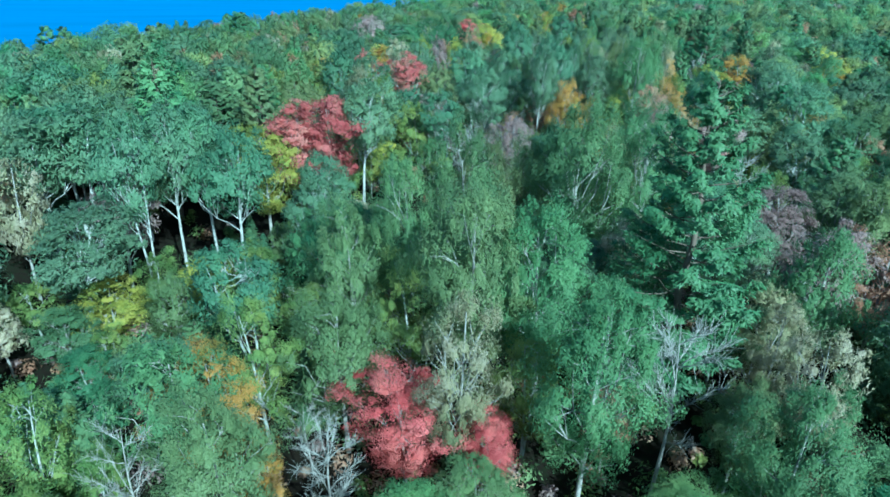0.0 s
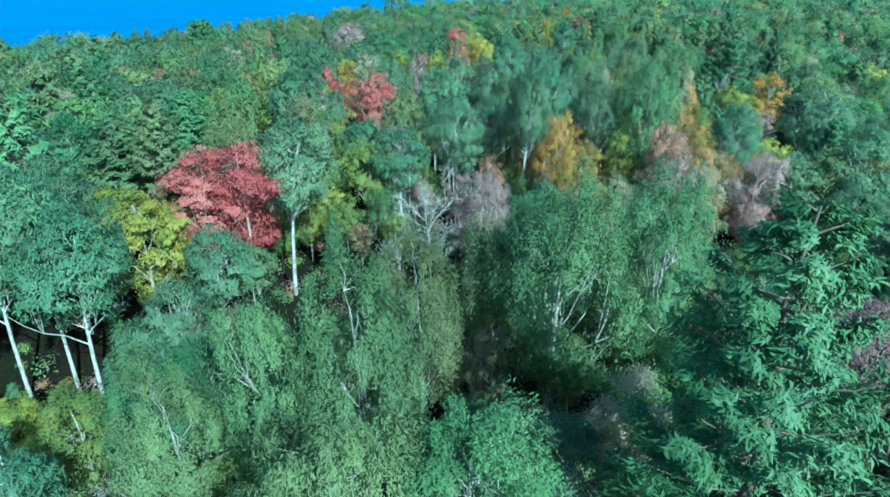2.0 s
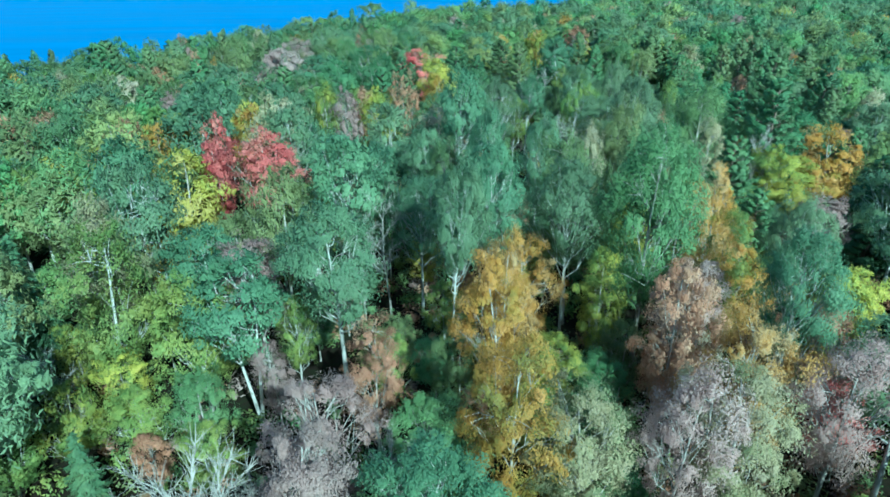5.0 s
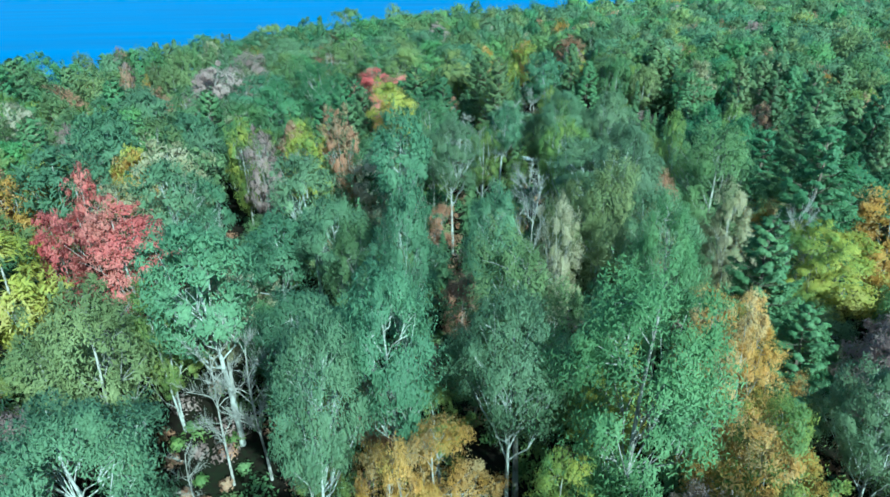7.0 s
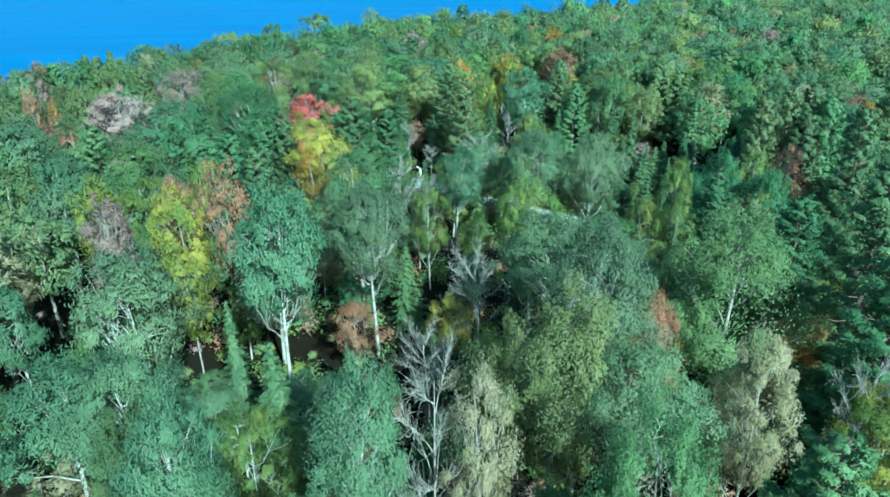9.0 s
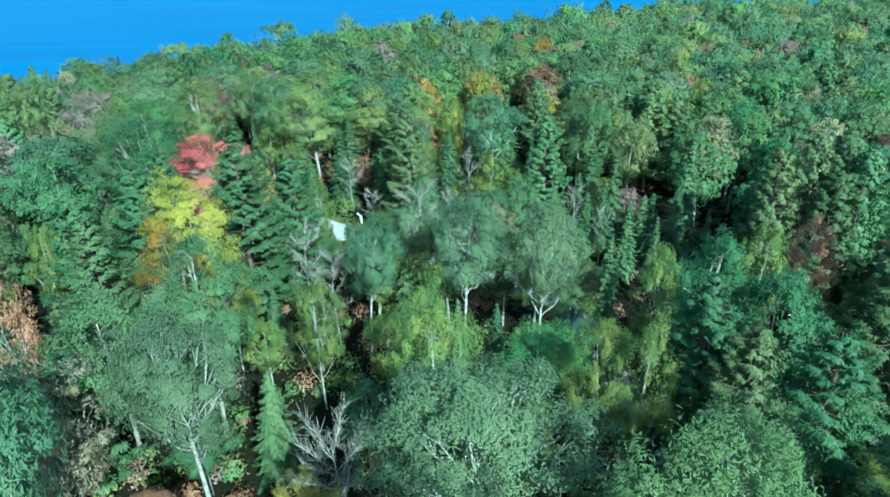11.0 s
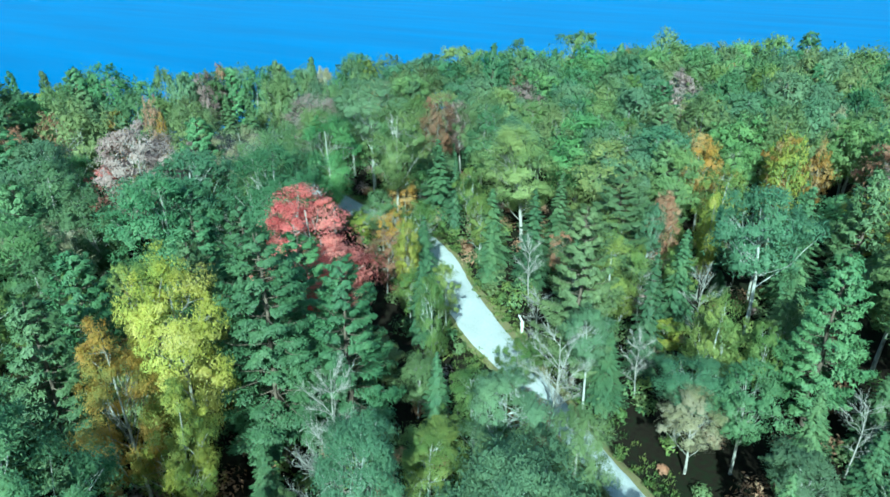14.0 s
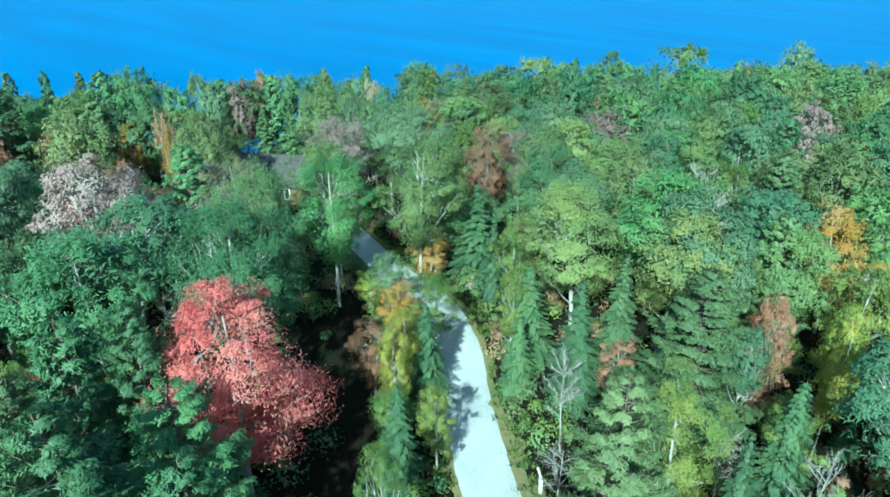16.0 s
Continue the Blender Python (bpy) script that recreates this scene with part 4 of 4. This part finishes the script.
rng = np.random.default_rng(11)
far_woods = {}
heroes = np.array(stand)
shares = np.cumsum([m[1] for m in MIX])
near_count = {}
for cx in np.arange(-150, 290, 4.0):
    for cy in np.arange(-18, 420, 4.0):
        x, y = cx + rng.uniform(-1.6, 1.6), cy + rng.uniform(-1.6, 1.6)
        pick, size, turn, which, shade = rng.uniform() * shares[-1], rng.normal(), rng.uniform(0, 6.28), int(rng.integers(VARIANTS)), rng.uniform()
        if inland(x, y) < 6 or abs(x - 0.15 * y) > 30 + 0.75 * max(y, 12) or y > 330 or off_road(x, y) < 3.8:
            continue
        if math.hypot(x - HOUSE[0], y - HOUSE[1]) < 8:
            continue
        kind, _, tall, wide = MIX[int(np.searchsorted(shares, pick))]
        tall, wide = tall * (1 + 0.09 * size), wide * (1 + 0.1 * size)
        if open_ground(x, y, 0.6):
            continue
        gap = np.hypot(heroes[:, 0] - x, heroes[:, 1] - y) - 0.66 * (heroes[:, 2] + wide)
        if gap.min() < 0:
            continue
        # fillers here become taller pines, added to throw shade on road and spruces
        if 48 < x < 58 and 124 < y < 156 and tall > 9:
            kind, tall, wide = "pine_tree", 15.0 + size, 3.0
        elif in_front_of_showy(x, y) or 14 < y < 25:
            tall, wide = tall * 0.6, wide * 0.8
        if math.hypot(x + 21, y - 35) < 6.5:
            tall, wide = min(tall, 5.5), min(wide, 2.2)
        if y > 14 and beside_flight(x, y, 88) and near_count.get(kind, 0) < 260:
            near_count[kind] = near_count.get(kind, 0) + 1
            tree(kind, x, y, tall, wide)
        else:
            far_woods.setdefault(kind, []).append((x, y, tall, wide, turn, which, shade))

# younger trees in the holes that are left
SAPLINGS = (("birch_tree", 0.3, 6.5, 1.8), ("ash_tree", 0.26, 6.5, 1.9), ("spruce_tree", 0.24, 6.0, 1.7), ("poplar_tree", 0.24, 7.0, 1.9), ("rust_oak_tree", 0.08, 5.5, 1.6), ("yellow_maple_tree", 0.08, 5.5, 1.6), ("bare_tree", 0.12, 7.5, 1.5))
shares = np.cumsum([m[1] for m in SAPLINGS])
rng = np.random.default_rng(12)
for cx in np.arange(-75, 80, 3.0):
    for cy in np.arange(19, 215, 3.0):
        x, y = cx + rng.uniform(-1.2, 1.2), cy + rng.uniform(-1.2, 1.2)
        pick, size = rng.uniform() * shares[-1], rng.normal()
        kind, _, tall, wide = SAPLINGS[int(np.searchsorted(shares, pick))]
        tall, wide = tall * (1 + 0.16 * size), wide * (1 + 0.1 * size)
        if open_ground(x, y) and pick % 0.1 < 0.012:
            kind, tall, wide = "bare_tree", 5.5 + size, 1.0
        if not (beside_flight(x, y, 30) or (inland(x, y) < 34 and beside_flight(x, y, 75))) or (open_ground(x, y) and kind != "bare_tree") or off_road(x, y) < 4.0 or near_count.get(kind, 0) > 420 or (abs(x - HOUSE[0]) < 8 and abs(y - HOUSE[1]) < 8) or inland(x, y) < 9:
            continue
        if min(math.hypot(x - a, y - b) - 0.5 * r for a, b, r in stand) < 0.8 * wide:
            continue
        near_count[kind] = near_count.get(kind, 0) + 1
        tree(kind, x, y, tall, wide)

FAR_NAMES = {k: "far_" + k.replace("_tree", "_woods") for k in KINDS}
for kind, trees in far_woods.items():
    bark, leaf = KINDS[kind]
    vs, fs, tints, slots, shades, n = [], [], [], [], [], 0
    for x, y, tall, wide, turn, which, shade in trees:
        c, s = math.cos(turn) * wide / 3, math.sin(turn) * wide / 3
        m = np.array([[c, -s, 0], [s, c, 0], [0, 0, tall / 12]])
        spin = np.array([[c, -s, 0], [s, c, 0], [0, 0, wide / 3]]) * 3 / wide
        for k, (v, f, *nn) in enumerate(FAR[kind][which]):
            shades.append(nn[0] @ spin.T if nn and nn[0] is not None else np.tile((0.0, 0.0, 1.0), (len(v), 1)) if len(nn) else unit((v - v.mean(0)) * np.array([1, 1, 0.05]) if len(v) else v))
            vs.append(v @ m.T + np.array([x, y, float(height(x, y)) - 0.05]))
            f = f if f.shape[1] == 3 else np.concatenate([f[:, :3], f[:, [0, 2, 3]]])
            fs.append(f + n)
            n += len(v)
            tints.append(np.full(len(v), shade))
            slots.append(np.full(len(f), 0 if k == 2 else 1))
    me = mesh_of(FAR_NAMES[kind], np.concatenate(vs), np.concatenate(fs), LEAVES[leaf] if leaf else bark, tint=np.concatenate(tints), normals=np.concatenate(shades))
    me.materials.append(BARK_GREY)
    me.polygons.foreach_set("material_index", np.concatenate(slots).astype(np.int32))
    tagged(new(FAR_NAMES[kind], me), "distant woods of many " + LABELS[kind][1] + "s down to the lake", "woods", kind="stuff")

# ---- undergrowth: low bushes and saplings between the trunks ----
rng = np.random.default_rng(23)
for name, leaf, share, label in (("green_undergrowth", "poplar", 0.42, "low green bushes and saplings under the trees"), ("golden_undergrowth", "lime", 0.28, "low yellow-green bushes under the trees"),
                                 ("rust_undergrowth", "rust", 0.2, "low rust-brown bushes and bracken under the trees"), ("pale_undergrowth", "mauve", 0.1, "low faded bushes and dry stalks under the trees")):
    count = int(4200 * share)
    y = rng.uniform(18, 195, count)
    x = 0.235 * np.minimum(y, 140) - 0.75 * np.maximum(0, y - 140) + rng.normal(size=count) * 24
    for a, b, r in OPEN + [(-22, 37, 6), (-21, 46, 6), (-12, 31, 4), (-14, 26, 4)]:
        n = int((7 if r < 5 else 110) * share)
        x, y = np.append(x, a + rng.normal(size=n) * r * 0.6), np.append(y, b + rng.normal(size=n) * r * 0.6)
    ok = np.array([off_road(a, b) > 2.6 for a, b in zip(x, y)]) & ~((abs(x - HOUSE[0]) < 6) & (abs(y - HOUSE[1]) < 6)) & (inland(x, y) > 8)
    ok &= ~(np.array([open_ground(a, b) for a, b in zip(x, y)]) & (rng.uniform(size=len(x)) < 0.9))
    x, y = x[ok], y[ok]
    tall = rng.uniform(0.5, 1.9, len(x))
    per = 130
    which = np.repeat(np.arange(len(x)), per)
    d = unit(rng.normal(size=(len(which), 3)) + np.array([0, 0, 0.3]))
    at = np.stack([x, y, height(x, y) + tall * 0.5], -1)[which] + d * rng.uniform(0.3, 1, (len(which), 1)) * np.stack([tall * 0.75, tall * 0.75, tall * 0.6], -1)[which]
    v, f, sh = blades(rng, at, d + np.array([0, 0, 0.6]) + 0.4 * rng.normal(size=d.shape), 0.13, 0.085, None, d + np.array([0, 0, 0.6]))
    tagged(new(name, mesh_of(name, v, f, LEAVES[leaf], tint=np.repeat(rng.uniform(size=len(x)), per * 3), normals=sh)), label, "undergrowth", kind="stuff")

# ---- the house by the lake ----
SHINGLE = ground_material("grey_shingles", [(0.3, (0.06, 0.055, 0.06)), (0.55, (0.09, 0.083, 0.088)), (0.75, (0.12, 0.11, 0.115))], 0.8, 7.0, 0.9, 0.3)
SIDING = plain_material("brown_siding", (0.20, 0.13, 0.08), 0.75, 6.0)
WHITE_PAINT = plain_material("white_paint", (0.78, 0.78, 0.76), 0.5, 20.0)
GLASS, _, gb, _, _ = material("window_glass")
gb.inputs["Base Color"].default_value = (0.02, 0.025, 0.03, 1)
gb.inputs["Roughness"].default_value = 0.05

house = new("house")
house.matrix_basis = pose(HOUSE[0], HOUSE[1], float(height(*HOUSE)), 0, 0, 38)
tagged(house, "single-storey house with a grey shingle roof among the trees", "house")
bm = bmesh.new()
hx, hy, eave, ridge = 5.2, 3.9, 2.7, 4.9
for lo, hi in (((-hx, -hy, -0.4), (hx, -hy + 0.2, eave)), ((-hx, hy - 0.2, -0.4), (hx, hy, eave)), ((-hx, -hy + 0.2, -0.4), (-hx + 0.2, hy - 0.2, eave)), ((hx - 0.2, -hy + 0.2, -0.4), (hx, hy - 0.2, eave))):
    box(bm, lo, hi)
for x in (-hx + 0.1, hx - 0.1):
    vs = [bm.verts.new(c) for c in ((x - 0.1, -hy, eave), (x - 0.1, hy, eave), (x - 0.1, 0, ridge - 0.1), (x + 0.1, -hy, eave), (x + 0.1, hy, eave), (x + 0.1, 0, ridge - 0.1))]
    for f in ((0, 2, 1), (3, 4, 5), (0, 1, 4, 3), (1, 2, 5, 4), (2, 0, 3, 5)):
        bm.faces.new([vs[i] for i in f])
part("wall", bm, SIDING, house)
bm = bmesh.new()
out_y, low_z = hy + 0.5, eave - 0.15
vs = [bm.verts.new((x, y, z)) for x in (-hx - 0.45, hx + 0.45) for y, z in ((-out_y, low_z - 0.1), (-out_y, low_z), (0, ridge), (out_y, low_z), (out_y, low_z - 0.1), (0, ridge - 0.14))]
for f in [(5, 4, 3, 2), (5, 2, 1, 0), (6, 7, 8, 11), (11, 8, 9, 10)] + [(i, (i + 1) % 6, (i + 1) % 6 + 6, i + 6) for i in range(6)]:
    bm.faces.new([vs[i] for i in f])
bmesh.ops.recalc_face_normals(bm, faces=bm.faces)
roof = part("roof", bm, SHINGLE, house, "weathered grey shingle roof")
courses = 12
rise = math.atan2(ridge - low_z, out_y)
length = math.hypot(ridge - low_z, out_y)
bm = bmesh.new()
box(bm, (-hx - 0.5, 0, 0), (hx + 0.5, length / courses * 1.08, 0.035), pose(0, 0, 0, -2.2, 0, 0))
course_mesh = bpy.data.meshes.new("shingle_course")
bm.to_mesh(course_mesh)
bm.free()
course_mesh.materials.append(SHINGLE)
for turn in (0, 180):
    for c in range(courses):
        course = part("shingle_course", course_mesh, None, roof)
        course.matrix_basis = pose(0, 0, 0, 0, 0, turn) @ pose(0, -out_y - 0.02, low_z + 0.03, math.degrees(rise), 0, 0) @ pose(0, length * c / courses, 0.02)
bm = bmesh.new()
box(bm, (-hx - 0.5, -0.14, ridge + 0.01), (hx + 0.5, 0.14, ridge + 0.09))
part("ridge_cap", bm, SHINGLE, roof)
for k, x in enumerate((-3.3, 0.2, 3.2)):
    for side in (-1, 1):
        bm = bmesh.new()
        y = side * (hy + 0.03)
        for lo, hi in (((x - 0.65, y - 0.04, 0.9), (x - 0.55, y + 0.04, 2.2)), ((x + 0.55, y - 0.04, 0.9), (x + 0.65, y + 0.04, 2.2)), ((x - 0.55, y - 0.04, 2.1), (x + 0.55, y + 0.04, 2.2)), ((x - 0.7, y - 0.07, 0.82), (x + 0.7, y + 0.07, 0.9)), ((x - 0.03, y - 0.03, 0.9), (x + 0.03, y + 0.03, 2.1))):
            box(bm, lo, hi)
        window = part("window", bm, WHITE_PAINT, house)
        bm = bmesh.new()
        box(bm, (x - 0.55, y - 0.01, 0.9), (x + 0.55, y + 0.01, 2.1))
        part("pane", bm, GLASS, window)

# ---- a white sign post beside the road ----
post = new("sign_post")
post.matrix_basis = pose(16.3, 166.2, float(height(16.3, 166.2)), 0, 0, -35)
tagged(post, "white wooden post with a slanting arm beside the gravel road", "sign post")
bm = bmesh.new()
vs = box(bm, (-0.09, -0.09, -0.2), (0.09, 0.09, 1.05))
bmesh.ops.bevel(bm, geom=[e for e in bm.edges], offset=0.015, segments=1, affect="EDGES")
upright = part("upright", bm, WHITE_PAINT, post)
bm = bmesh.new()
box(bm, (-0.7, -0.05, -0.07), (0.12, 0.05, 0.07), pose(0, 0, 1.04, 0, 18, 0))
bmesh.ops.bevel(bm, geom=[e for e in bm.edges], offset=0.012, segments=1, affect="EDGES")
part("arm", bm, WHITE_PAINT, post)
bm = bmesh.new()
box(bm, (-0.09, -0.07, 0.6), (-0.02, 0.07, 0.9), pose(-0.12, 0, 0, 0, 0, 0))
part("board", bm, WHITE_PAINT, post)

# ---- tufts of dry grass along the road's edges ----
rng = np.random.default_rng(41)
way = unit(np.gradient(road_line, axis=0))
count = 1500
i = rng.integers(0, len(road_line), count)
sgn = np.where(rng.uniform(size=count) < 0.5, -1.0, 1.0)
off = road_wide[i] / 2 + np.abs(rng.normal(size=count)) * 0.9 + 0.05
gx, gy = road_line[i, 0] - way[i, 1] * sgn * off + rng.normal(size=count) * 0.3, road_line[i, 1] + way[i, 0] * sgn * off + rng.normal(size=count) * 0.3
per = 22
which = np.repeat(np.arange(count), per)
tall = rng.uniform(0.12, 0.38, count)
d = unit(rng.normal(size=(len(which), 3)) * np.array([0.5, 0.5, 0.2]) + np.array([0, 0, 1.0]))
at = np.stack([gx, gy, height(gx, gy) + 0.02], -1)[which] + rng.normal(size=d.shape) * np.array([0.16, 0.16, 0]) + d * tall[which][:, None] * 0.6
v, f, sh = blades(rng, at, np.cross(d, rng.normal(size=d.shape)), 0.16, 0.03, d, d * 0.5 + np.array([0, 0, 0.8]))
tagged(new("verge_grass", mesh_of("verge_grass", v, f, LEAVES["lime"], tint=np.repeat(rng.uniform(size=count), per * 3), normals=sh)), "tufts of dry yellowing grass along the gravel road", "grass", kind="stuff")
